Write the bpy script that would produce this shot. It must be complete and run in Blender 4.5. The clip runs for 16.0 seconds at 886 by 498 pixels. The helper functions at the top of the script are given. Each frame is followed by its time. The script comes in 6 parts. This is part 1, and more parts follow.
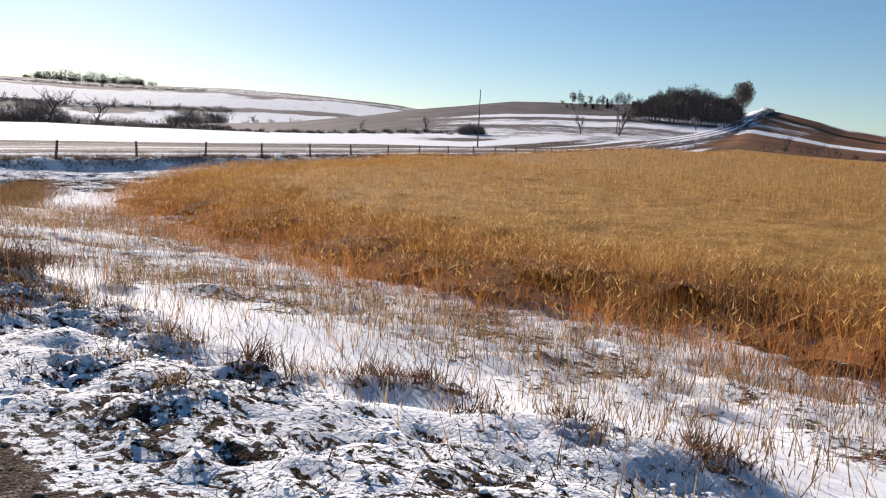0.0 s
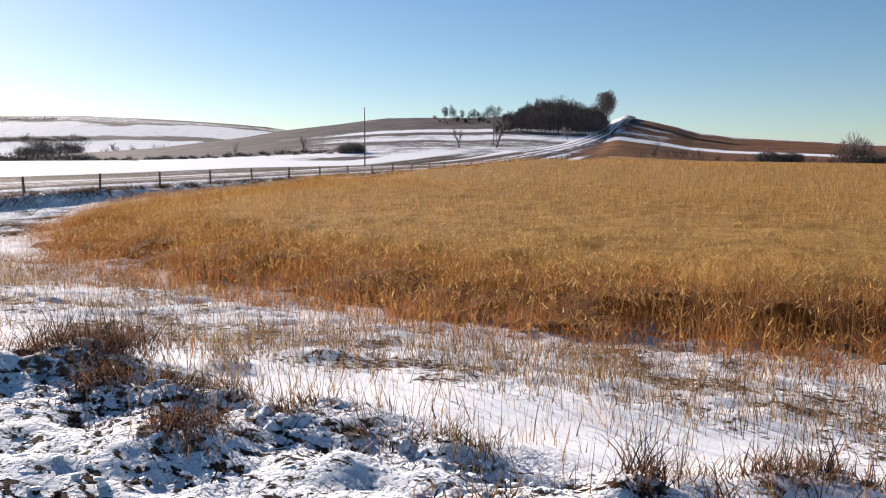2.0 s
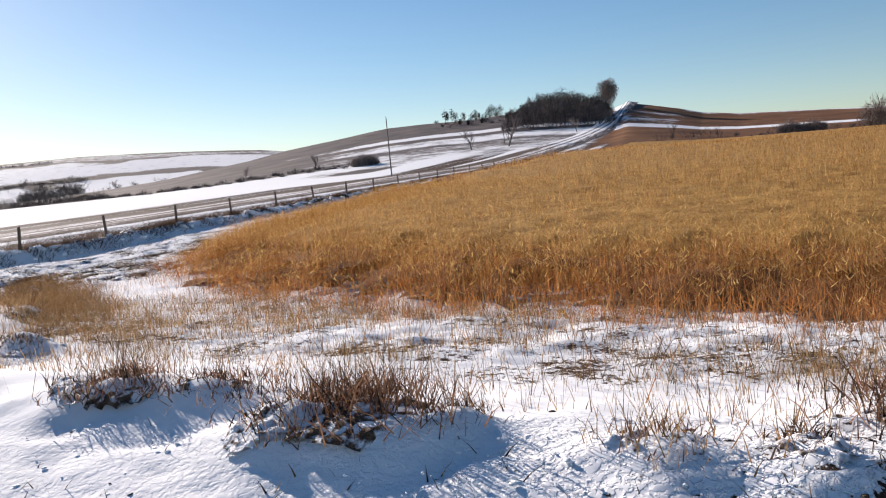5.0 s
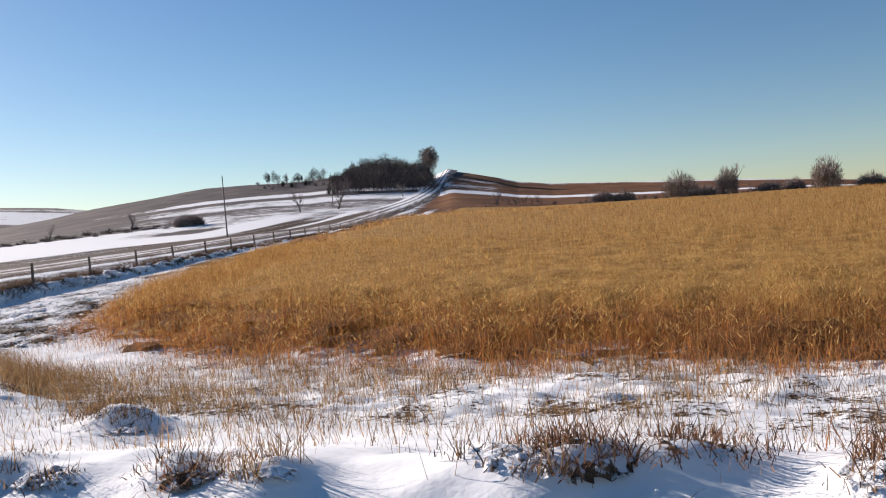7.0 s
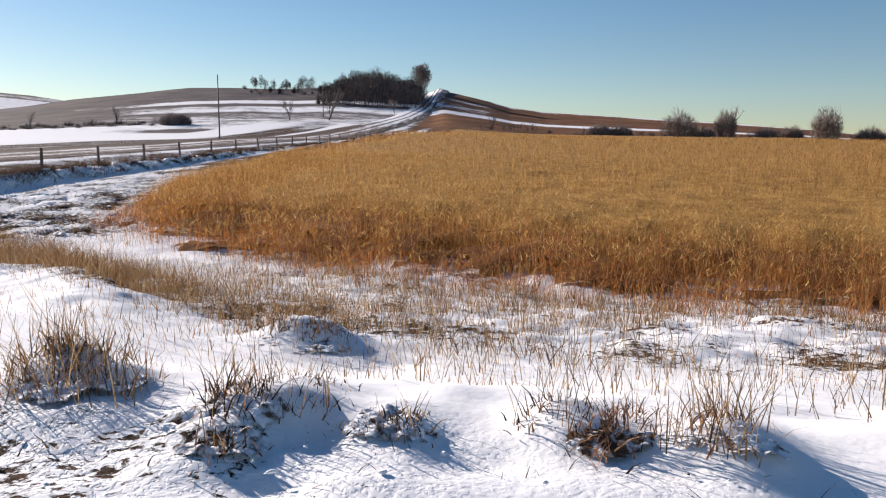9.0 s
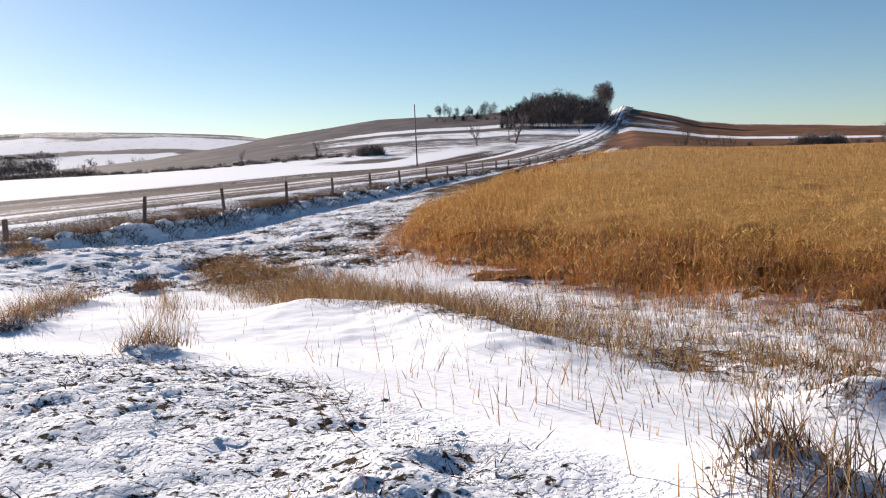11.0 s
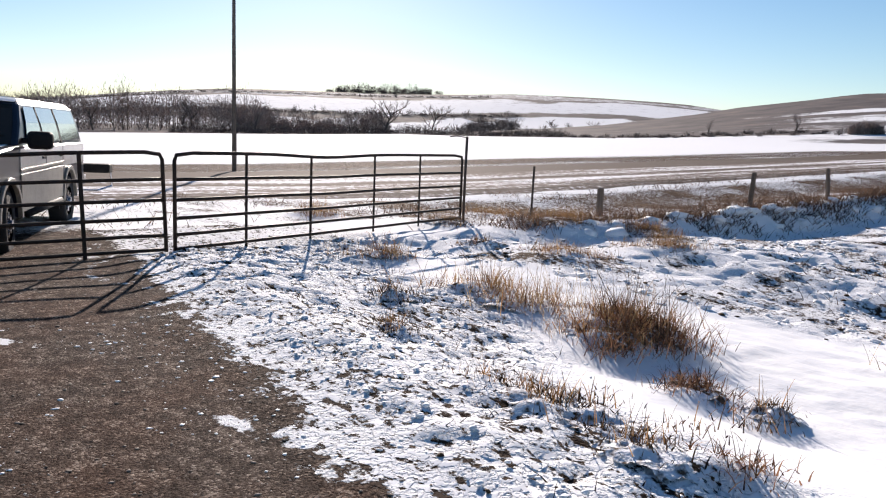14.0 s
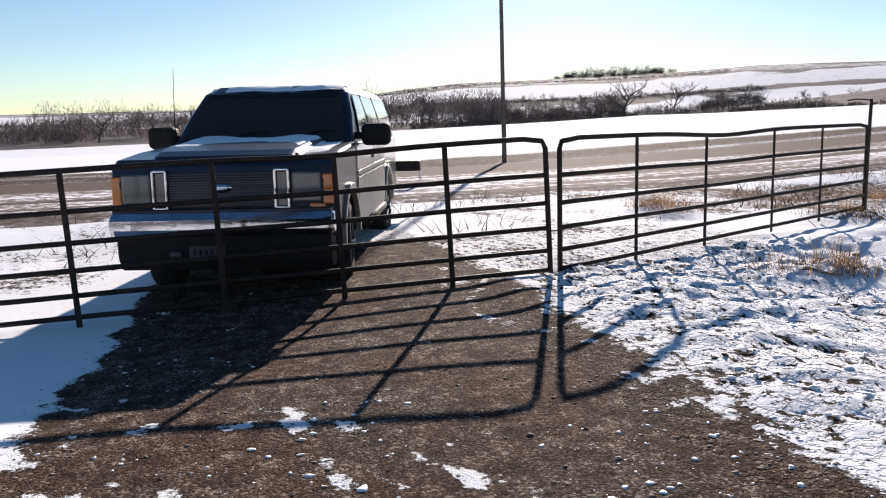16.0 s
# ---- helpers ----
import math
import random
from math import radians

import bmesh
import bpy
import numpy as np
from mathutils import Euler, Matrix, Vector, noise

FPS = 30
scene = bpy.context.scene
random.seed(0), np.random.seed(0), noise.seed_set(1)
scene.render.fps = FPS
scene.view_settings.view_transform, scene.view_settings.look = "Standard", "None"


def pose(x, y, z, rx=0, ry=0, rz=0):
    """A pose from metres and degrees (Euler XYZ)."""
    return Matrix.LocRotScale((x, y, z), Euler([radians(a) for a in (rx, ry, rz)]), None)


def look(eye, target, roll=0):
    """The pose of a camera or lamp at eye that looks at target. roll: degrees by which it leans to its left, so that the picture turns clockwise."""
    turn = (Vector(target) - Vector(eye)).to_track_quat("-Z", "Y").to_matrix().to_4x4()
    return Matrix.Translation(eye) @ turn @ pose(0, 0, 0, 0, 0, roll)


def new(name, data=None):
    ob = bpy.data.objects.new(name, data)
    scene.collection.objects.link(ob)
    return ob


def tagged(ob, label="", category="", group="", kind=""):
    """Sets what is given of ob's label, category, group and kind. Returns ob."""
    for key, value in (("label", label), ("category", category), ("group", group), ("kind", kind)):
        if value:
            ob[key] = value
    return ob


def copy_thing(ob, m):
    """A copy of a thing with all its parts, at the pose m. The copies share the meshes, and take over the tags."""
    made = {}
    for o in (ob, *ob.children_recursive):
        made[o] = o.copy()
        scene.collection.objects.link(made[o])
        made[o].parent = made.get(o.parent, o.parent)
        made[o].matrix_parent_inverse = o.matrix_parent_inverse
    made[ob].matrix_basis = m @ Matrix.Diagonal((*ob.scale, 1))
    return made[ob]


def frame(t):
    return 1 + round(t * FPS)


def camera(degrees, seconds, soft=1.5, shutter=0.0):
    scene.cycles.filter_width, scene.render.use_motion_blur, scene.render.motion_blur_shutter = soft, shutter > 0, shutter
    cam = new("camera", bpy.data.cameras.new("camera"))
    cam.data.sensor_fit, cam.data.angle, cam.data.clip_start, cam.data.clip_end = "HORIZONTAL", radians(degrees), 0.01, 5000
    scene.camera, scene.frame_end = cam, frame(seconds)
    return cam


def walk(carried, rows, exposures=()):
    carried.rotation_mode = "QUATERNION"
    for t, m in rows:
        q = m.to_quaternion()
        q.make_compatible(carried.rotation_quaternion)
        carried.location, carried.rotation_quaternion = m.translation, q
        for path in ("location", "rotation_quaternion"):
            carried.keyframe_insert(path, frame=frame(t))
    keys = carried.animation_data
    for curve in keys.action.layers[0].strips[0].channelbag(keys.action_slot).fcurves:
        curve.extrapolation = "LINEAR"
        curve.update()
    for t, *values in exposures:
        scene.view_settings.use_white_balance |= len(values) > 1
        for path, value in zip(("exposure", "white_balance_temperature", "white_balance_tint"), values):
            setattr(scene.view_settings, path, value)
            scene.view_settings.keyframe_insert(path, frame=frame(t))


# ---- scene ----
cam = camera(58.0, 16.0, soft=1.15)
PATH = [
    (0, (32.892, -5.461, 1.597), (31.907, -3.736, 1.368), 3.53),
    (0.5, (31.850, -5.168, 1.467), (30.957, -3.394, 1.232), 2.65),
    (1, (30.953, -5.226, 1.520), (29.983, -3.489, 1.318), 2.97),
    (1.5, (30.173, -5.284, 1.513), (29.334, -3.478, 1.321), 3.00),
    (2, (29.418, -5.370, 1.577), (28.712, -3.507, 1.401), 0.72),
    (2.5, (28.484, -5.967, 1.653), (27.726, -4.121, 1.516), 2.02),
    (3, (27.533, -5.727, 1.623), (26.868, -3.851, 1.427), 1.48),
    (3.5, (26.252, -5.332, 1.550), (25.504, -3.480, 1.439), 0.30),
    (4, (25.255, -5.114, 1.517), (24.530, -3.253, 1.409), -1.11),
    (4.5, (24.350, -4.920, 1.497), (23.603, -3.073, 1.321), -4.54),
    (7, (18.847, -5.298, 1.638), (18.602, -3.314, 1.598), -4.19),
    (7.5, (18.164, -4.986, 1.563), (18.082, -2.988, 1.527), -4.78),
    (8, (17.445, -4.629, 1.524), (17.402, -2.632, 1.440), -3.83),
    (8.5, (16.847, -4.516, 1.518), (16.778, -2.528, 1.307), -1.39),
    (9, (16.058, -4.095, 1.503), (15.868, -2.118, 1.267), 0.49),
    (9.5, (15.276, -3.982, 1.515), (14.896, -2.034, 1.270), -0.17),
    (10, (14.527, -3.774, 1.482), (14.026, -1.848, 1.285), -0.63),
    (12.5, (9.033, -0.966, 1.485), (8.116, 0.797, 1.270), -1.73),
    (13, (7.187, -0.213, 1.521), (6.035, 1.404, 1.279), 1.24),
    (13.5, (6.160, -0.631, 1.693), (4.763, 0.783, 1.471), 5.71),
    (14, (4.756, -0.290, 1.583), (3.274, 1.029, 1.328), 2.42),
    (14.5, (3.686, -0.052, 1.504), (2.084, 1.113, 1.226), 0.40),
    (15, (2.642, -0.073, 1.485), (1.023, 1.069, 1.210), 0.50),
    (15.5, (1.869, -0.087, 1.478), (0.212, 0.981, 1.139), -0.65),
    (16, (1.075, -0.293, 1.437), (-0.716, 0.549, 1.146), -1.2),
]
# the camera's own exposure drifts a little on the way
EXPOSURES = ((0, 0.87), (2, 0.92), (4.5, 0.94), (7, 0.87), (8.5, 0.87), (10, 0.92), (12.5, 0.92), (14, 0.98), (16, 1.0))
walk(cam, [(t, look(eye, target, roll)) for t, eye, target, roll in PATH], EXPOSURES)


# ---------------------------------------------------------------- light
SUN_EL, SUN_BEAR = 20.0, 56.6          # degrees up; degrees to the left of +y
sun_to = Vector((-math.sin(radians(SUN_BEAR)) * math.cos(radians(SUN_EL)),
                 math.cos(radians(SUN_BEAR)) * math.cos(radians(SUN_EL)), math.sin(radians(SUN_EL))))
world = bpy.data.worlds.new("winter_sky")
scene.world = world
world.use_nodes = True
wn = world.node_tree
sky = wn.nodes.new("ShaderNodeTexSky")
sky.sky_type, sky.sun_disc = "NISHITA", False
sky.sun_elevation, sky.sun_rotation = radians(SUN_EL), radians(-SUN_BEAR)
sky.air_density, sky.dust_density, sky.ozone_density, sky.altitude = 1.0, 0.15, 2.35, 200
wn.nodes["Background"].inputs["Strength"].default_value = 0.056
tone = wn.nodes.new("ShaderNodeHueSaturation")
tone.inputs["Saturation"].default_value = 1.19
tint = wn.nodes.new("ShaderNodeMix")
tint.data_type, tint.blend_type = "RGBA", "MULTIPLY"
tint.inputs["Factor"].default_value, tint.inputs["B"].default_value = 1.0, (1.015, 0.973, 1.0, 1)
wn.links.new(sky.outputs[0], tone.inputs["Color"])
wn.links.new(tone.outputs[0], tint.inputs["A"])
wn.links.new(tint.outputs["Result"], wn.nodes["Background"].inputs["Color"])
sun = new("sun", bpy.data.lights.new("sun", "SUN"))
sun.data.energy, sun.data.angle, sun.data.color = 5.0, radians(0.55), (1.0, 0.875, 0.79)
sun.matrix_world = look(sun_to * 50, (0, 0, 0))


# ---------------------------------------------------------------- small helpers
def part(name, bm, material, parent=None, label="", smooth=False):
    """Links a bmesh as one mesh object under a thing or under a part."""
    me = bpy.data.meshes.new(name)
    bm.to_mesh(me)
    bm.free()
    if smooth:
        me.shade_smooth()
    me.materials.append(material)
    ob = new(name, me)
    if parent:
        ob.parent = parent
    if label:
        ob["label"] = label
    return ob


def empty(name, m=Matrix()):
    ob = new(name)
    ob.empty_display_size = 0.2
    ob.matrix_world = m
    return ob


def mesh_np(name, verts, faces, material, attrs=(), smooth=False):
    """A mesh object from numpy arrays of verts and equal-sided faces."""
    me = bpy.data.meshes.new(name)
    verts, faces = np.asarray(verts, np.float32), np.asarray(faces, np.int32)
    n = faces.shape[1]
    me.vertices.add(len(verts))
    me.vertices.foreach_set("co", verts.ravel())
    me.loops.add(faces.size)
    me.loops.foreach_set("vertex_index", faces.ravel())
    me.polygons.add(len(faces))
    me.polygons.foreach_set("loop_start", np.arange(0, faces.size, n, dtype=np.int32))
    me.polygons.foreach_set("loop_total", np.full(len(faces), n, np.int32))
    for key, values in attrs:
        at = me.attributes.new(key, "FLOAT", "POINT")
        at.data.foreach_set("value", np.asarray(values, np.float32))
    me.update(calc_edges=True)
    if smooth:
        me.shade_smooth()
    me.materials.append(material)
    return new(name, me)


def tube(bm, path, radius, sides=8, caps=True):
    """Adds a round tube along a path of points; radius is one number or one for each point."""
    path = [Vector(p) for p in path]
    rad = radius if hasattr(radius, "__len__") else [radius] * len(path)
    rings, side = [], None
    for i, p in enumerate(path):
        way = (path[min(i + 1, len(path) - 1)] - path[max(i - 1, 0)]).normalized()
        if side is None:
            side = way.orthogonal().normalized()
        side = (side - way * side.dot(way)).normalized()
        up = way.cross(side)
        rings.append([bm.verts.new(p + rad[i] * (math.cos(a) * side + math.sin(a) * up))
                      for a in (2 * math.pi * k / sides for k in range(sides))])
    for a, b in zip(rings, rings[1:]):
        for k in range(sides):
            bm.faces.new((a[k], a[(k + 1) % sides], b[(k + 1) % sides], b[k]))
    if caps:
        bm.faces.new(rings[0][::-1])
        bm.faces.new(rings[-1])


def box(bm, lo, hi, bevel=0.0, seg=2):
    c = [(a + b) / 2 for a, b in zip(lo, hi)]
    s = [abs(b - a) for a, b in zip(lo, hi)]
    made = bmesh.ops.create_cube(bm, size=1, matrix=Matrix.Translation(c) @ Matrix.Diagonal((*s, 1)))["verts"]
    if bevel:
        edges = list({e for v in made for e in v.link_edges})
        bmesh.ops.bevel(bm, geom=edges, offset=bevel, segments=seg, profile=0.5, affect="EDGES")


def smooth01(t):
    t = np.clip(t, 0, 1)
    return t * t * (3 - 2 * t)


# lattice noise on arrays, in -1..1
_rng = np.random.RandomState(7)
_lat = _rng.rand(256, 256).astype(np.float32) * 2 - 1


def vnoise(x, y, scale, seed=0):
    x, y = np.asarray(x, float) / scale + seed * 17.3, np.asarray(y, float) / scale + seed * 31.7
    xi, yi = np.floor(x).astype(int), np.floor(y).astype(int)
    fx, fy = x - xi, y - yi
    fx, fy = fx * fx * (3 - 2 * fx), fy * fy * (3 - 2 * fy)
    g = lambda a, b: _lat[a & 255, b & 255]
    return (g(xi, yi) * (1 - fx) + g(xi + 1, yi) * fx) * (1 - fy) + (g(xi, yi + 1) * (1 - fx) + g(xi + 1, yi + 1) * fx) * fy


def fbm(x, y, scale, octaves=3, seed=0):
    out, amp, tot = 0, 1.0, 0
    for k in range(octaves):
        out, tot = out + amp * vnoise(x, y, scale / 2**k, seed + k), tot + amp
        amp *= 0.5
    return out / tot


# ---------------------------------------------------------------- the lie of the land
FENCE_X, ROAD_NEAR, ROAD_FAR = -6.5, -14.0, -27.0
HUB = (20.0, -4.0)                      # bearings below are seen from here, degrees left of +y
HILL_B = (-60, -35, -26.5, -21, -17.6, -14, -8, -4, -0.8, 1.6, 3, 5, 6.5, 7.3, 8.5, 14, 17.3, 20.5, 24, 27, 31, 35, 40, 50, 60, 80)
HILL_Z = (5, 6, 7.5, 10.5, 12.8, 14.2, 16.2, 17.9, 19.2, 21.2, 23.6, 26.4, 28.2, 26.0, 26.5, 28.3, 27.5, 27.4, 26, 23.9, 19.9, 15.6, 11.5, 7, 5, 5)
FAR_B = (20, 28, 33, 37, 41, 44, 48, 52, 58, 64, 67, 70, 74, 78, 90, 110)
FAR_Z = (24, 44, 54.5, 57.5, 58.5, 59, 56, 54, 52.5, 51, 47, 41, 33, 29, 26, 22)


def drive_edge(x):
    """y of the gravel's north edge."""
    return np.interp(x, (-20, -6.5, -5.3, -3.9, -3, -1.5, 0, 1, 1.8, 2.6, 4, 5.3, 8, 11, 15, 20, 26, 30, 36), (6.0, 3.8, 3.5, 3.15, 2.95, 2.65, 2.48, 2.28, 2.1, 1.95, 1.65, 1.2, -0.5, -2.0, -3.0, -3.2, -2.75, -3.0, -3.4))


def verge_line(x):
    """y of the line from which the ground falls away to the north."""
    x = np.asarray(x, float)
    return np.where(x > 3, 1.4 - (x - 3) * 0.165, 1.4 + (3 - np.maximum(x, -6.5)) * 0.19)


def trodden(x, y):
    """1 where the snow along the drive is trodden and clotted."""
    e = y - verge_line(x)
    far = np.interp(x, (-6, 0, 4, 8, 13, 18, 21, 24, 28, 33), (4.8, 3.5, 3.4, 3.1, 1.2, 0.8, 1.3, 2.4, 3.0, 3.4))
    return smooth01((far + 1.3 * fbm(x, y, 2.6, 2, 8) - e) / 0.9) * (x > FENCE_X - 2) * (y > drive_edge(x) - 0.6) * np.interp(x, (14.2, 16, 22, 24.5), (1, 0.25, 0.35, 1))


def rutted(x, y):
    """1 on the rough ploughed snow below the fence bank."""
    a = smooth01((y - np.interp(x, (-7, -2, 1, 4, 8), (6.0, 7.6, 9.5, 13.5, 17))) / 1.5) * smooth01((7.0 + np.minimum(y, 30) * 0.05 - x) / 3)
    return a * smooth01((x - FENCE_X - 0.2) / 0.5) * smooth01((120 - y) / 60)


def pits(x, y):
    """1 in the small holes between trodden lumps of snow."""
    n = 0.6 * vnoise(x, y, 0.14, 14) + 0.5 * vnoise(x, y, 0.42, 17)
    return smooth01((n - 0.12) / 0.14)


def streaks(x, y):
    """1 in the short dark gaps that lie across the trodden snow, after its small shadows."""
    u, v = 0.58 * x + 0.81 * y, 0.81 * x - 0.58 * y
    n = 0.7 * vnoise(u, v * 1.9, 0.17, 61) + 0.55 * vnoise(u, v * 1.6, 0.09, 62)
    return smooth01((n - 0.14) / 0.18)


def belt(x, y):
    """How thickly dry grass stands along the foot of the drift."""
    mid = np.interp(x, (0, 2, 4, 6, 7, 8, 9, 11, 13.5, 15, 17, 20, 24, 30), (15.9, 14, 12.5, 10.9, 10.0, 9.5, 8.9, 6.7, 4.8, 4.0, 3.4, 3.0, 2.6, 2.0))
    w = np.interp(x, (0, 3, 8, 12, 16, 30), (1.1, 1.7, 1.8, 1.7, 1.3, 0.9))
    return np.clip(1.25 - np.abs(y - mid + 0.5 * fbm(x, y, 1.5, 2, 121)) / w, 0, 1) * np.interp(x, (-0.6, 1, 10, 15, 22, 30), (0, 1, 1, 0.8, 0.5, 0.35))


def drive_width(x):
    return 3.8 + 1.9 * smooth01((np.asarray(x, float) - 3) / 9)


def land(x, y, fine=True):
    """Height of the ground."""
    x, y = np.asarray(x, float), np.asarray(y, float)
    rise = 0.035 * np.maximum(0, np.minimum(y, 400) - 20)
    d = y - verge_line(x)
    east = smooth01((x - FENCE_X - 0.25) / 1.0)                    # 1 on the field's side of the bank
    low = (0.07 * np.exp(-((d - 1.0) / 0.8) ** 2) - (0.28 * smooth01((d - 0.8) / 3.5) + 0.5 * smooth01((d - 3) / 8)) * (1 - 0.75 * smooth01((1.5 - x) / 5) * smooth01((22 - y) / 9))
           + (0.05 - 0.0005 * np.clip(x, 0, 60)) * np.maximum(0, np.minimum(y, 300) - 12))
    low = low - 0.2 * np.exp(-((x + 4.8) / 0.9) ** 2) * smooth01((y - 12) / 8) * smooth01((170 - y) / 60)
    bank = 0.02 + 0.14 * smooth01((y - 13) / 7) + rise
    west = bank - 0.4 * np.exp(-((x + 10.2) / 2.2) ** 2) * smooth01((y - 12) / 4)
    z = np.where(y > -30, east * low * smooth01((d + 0.2) / 0.6) + (1 - east) * west, 0)
    # swing away from the road: flat south of the drive
    z = np.where(d < -0.2, (1 - east) * west, z)
    # low bank of pushed snow beside the drive
    z = z + (0.06 + 0.08 * fbm(x, y * 0.4, 1.7, 2, 43)) * smooth01((x - 11.5) / 3) * smooth01((23 - x) / 4) * np.where(y < -0.75, np.exp(-((y + 0.75) / 0.8) ** 2), np.exp(-((y + 0.75) / 1.6) ** 2))
    # a drifted lump at the edge of the dry grass
    z = z + 0.2 * np.exp(-(((x - 14.1) / 0.5) ** 2 + ((y - 3.0) / 0.22) ** 2)) + 0.13 * np.exp(-(((x - 25.4) / 0.5) ** 2 + ((y - 1.75) / 0.22) ** 2))
    # crest of the drift along the belt of dry grass
    crest = np.interp(x, (6, 7, 8.5, 9.5, 11, 13), (8.6, 8.2, 8.0, 7.2, 5.4, 3.9))
    z = z + 0.27 * smooth01((x - 5.6) / 1.6) * smooth01((13.5 - x) / 3.5) * np.where(y > crest, np.exp(-((y - crest) / 0.45) ** 2), np.exp(-((y - crest) / 1.3) ** 2))
    # the drive dips towards the south end of the gate
    z = z - 0.2 * smooth01((3.8 - y) / 4.2) * smooth01((-2.5 - x) / 3.5) * smooth01((x + 14) / 4)
    dx, dy = x - HUB[0], y - HUB[1]
    r, b = np.hypot(dx, dy), np.degrees(np.arctan2(-dx, dy))
    h1, h2 = np.interp(b, HILL_B, HILL_Z), np.interp(b, FAR_B, FAR_Z)
    t = np.clip((r - 120) / 215, 0, 1)
    foot = np.interp(b, (54, 63, 70, 76, 84, 92), (3.2, 1.9, 0.9, 0.0, -0.9, -1.7))       # the valley falls to the south-west
    hill = foot + (h1 - foot) * t**1.45
    hill = hill - (r > 335) * np.minimum((r - 335) * 0.03, 0.35 * h1)
    hill = hill + (h2 - hill) * smooth01((r - 430) / 470) * (b > 0) * (r > 430)
    hill = hill + 0.9 * fbm(x, y, 160, 2, 3) * smooth01((r - 180) / 150)
    z = z + (hill - z) * smooth01((r - 85) / 75)
    if fine:
        near = np.exp(-(np.maximum(0, r - 20) / 40) ** 2)
        e = y - drive_edge(x)
        offroad = smooth01((e + 0.1) / 0.5) + smooth01((-e - drive_width(x)) / 0.8)
        offroad = np.where(x < FENCE_X, 0.45, offroad)
        drift = 0.09 * fbm(x * 0.8 + y * 0.5, y * 1.2 - x * 0.3, 2.6, 2, 11)
        trod = trodden(x, y)
        east_end = smooth01((x - 17) / 4)
        clots = trod * ((0.012 + 0.014 * east_end) * fbm(x, y, 0.6, 2, 5) + 0.012 * vnoise(x, y, 0.13, 16)) - (0.024 + 0.025 * east_end) * streaks(x, y) * trod - (0.012 + 0.01 * east_end) * pits(x, y) * trod
        heap = np.maximum(0, fbm(x, y, 0.75, 2, 15) - 0.15) * (0.06 + 0.055 * east_end) * trod + 0.03 * trod * (vnoise(x, y, 0.36, 18) - 0.6 * smooth01((vnoise(x, y, 0.22, 19) - 0.25) / 0.2)) * smooth01((9 - x) / 3) * smooth01((y - drive_edge(x) - 0.4) / 0.8)
        rut = rutted(x, y)
        plow = rut * (0.04 * fbm(x, y * 0.8, 1.1, 2, 21) + 0.018 * vnoise(x, y, 0.45, 22) - 0.035 * smooth01((vnoise(x, y, 0.26, 24) + 0.4 * vnoise(x, y, 0.8, 26) - 0.1) / 0.25))
        rough = (0.06 * fbm(x, y, 0.6, 2, 25) + 0.035 * vnoise(x, y, 0.2, 27)) * smooth01((d - 3) / 2) * np.interp(x, (8, 12), (0.3, 1.0))
        hummock = (0.05 * vnoise(x, y, 0.75, 45) + 0.032 * vnoise(x, y, 0.3, 46)) * smooth01((d + 0.4) / 0.6) * smooth01((np.interp(x, (6, 10, 15, 24), (3.2, 1.6, 2.2, 3.0)) - d) / 1.4) * np.interp(x, (2, 6, 10, 12), (0.2, 0.4, 0.7, 1.0))
        plow = plow * (1 + 0.7 * smooth01((y - 11) / 4))
        lump = clots + heap + rough + hummock
        z = z + near * offroad * (drift + lump + plow)
    return z


def land1(x, y):
    return float(land(np.array([x]), np.array([y]))[0])


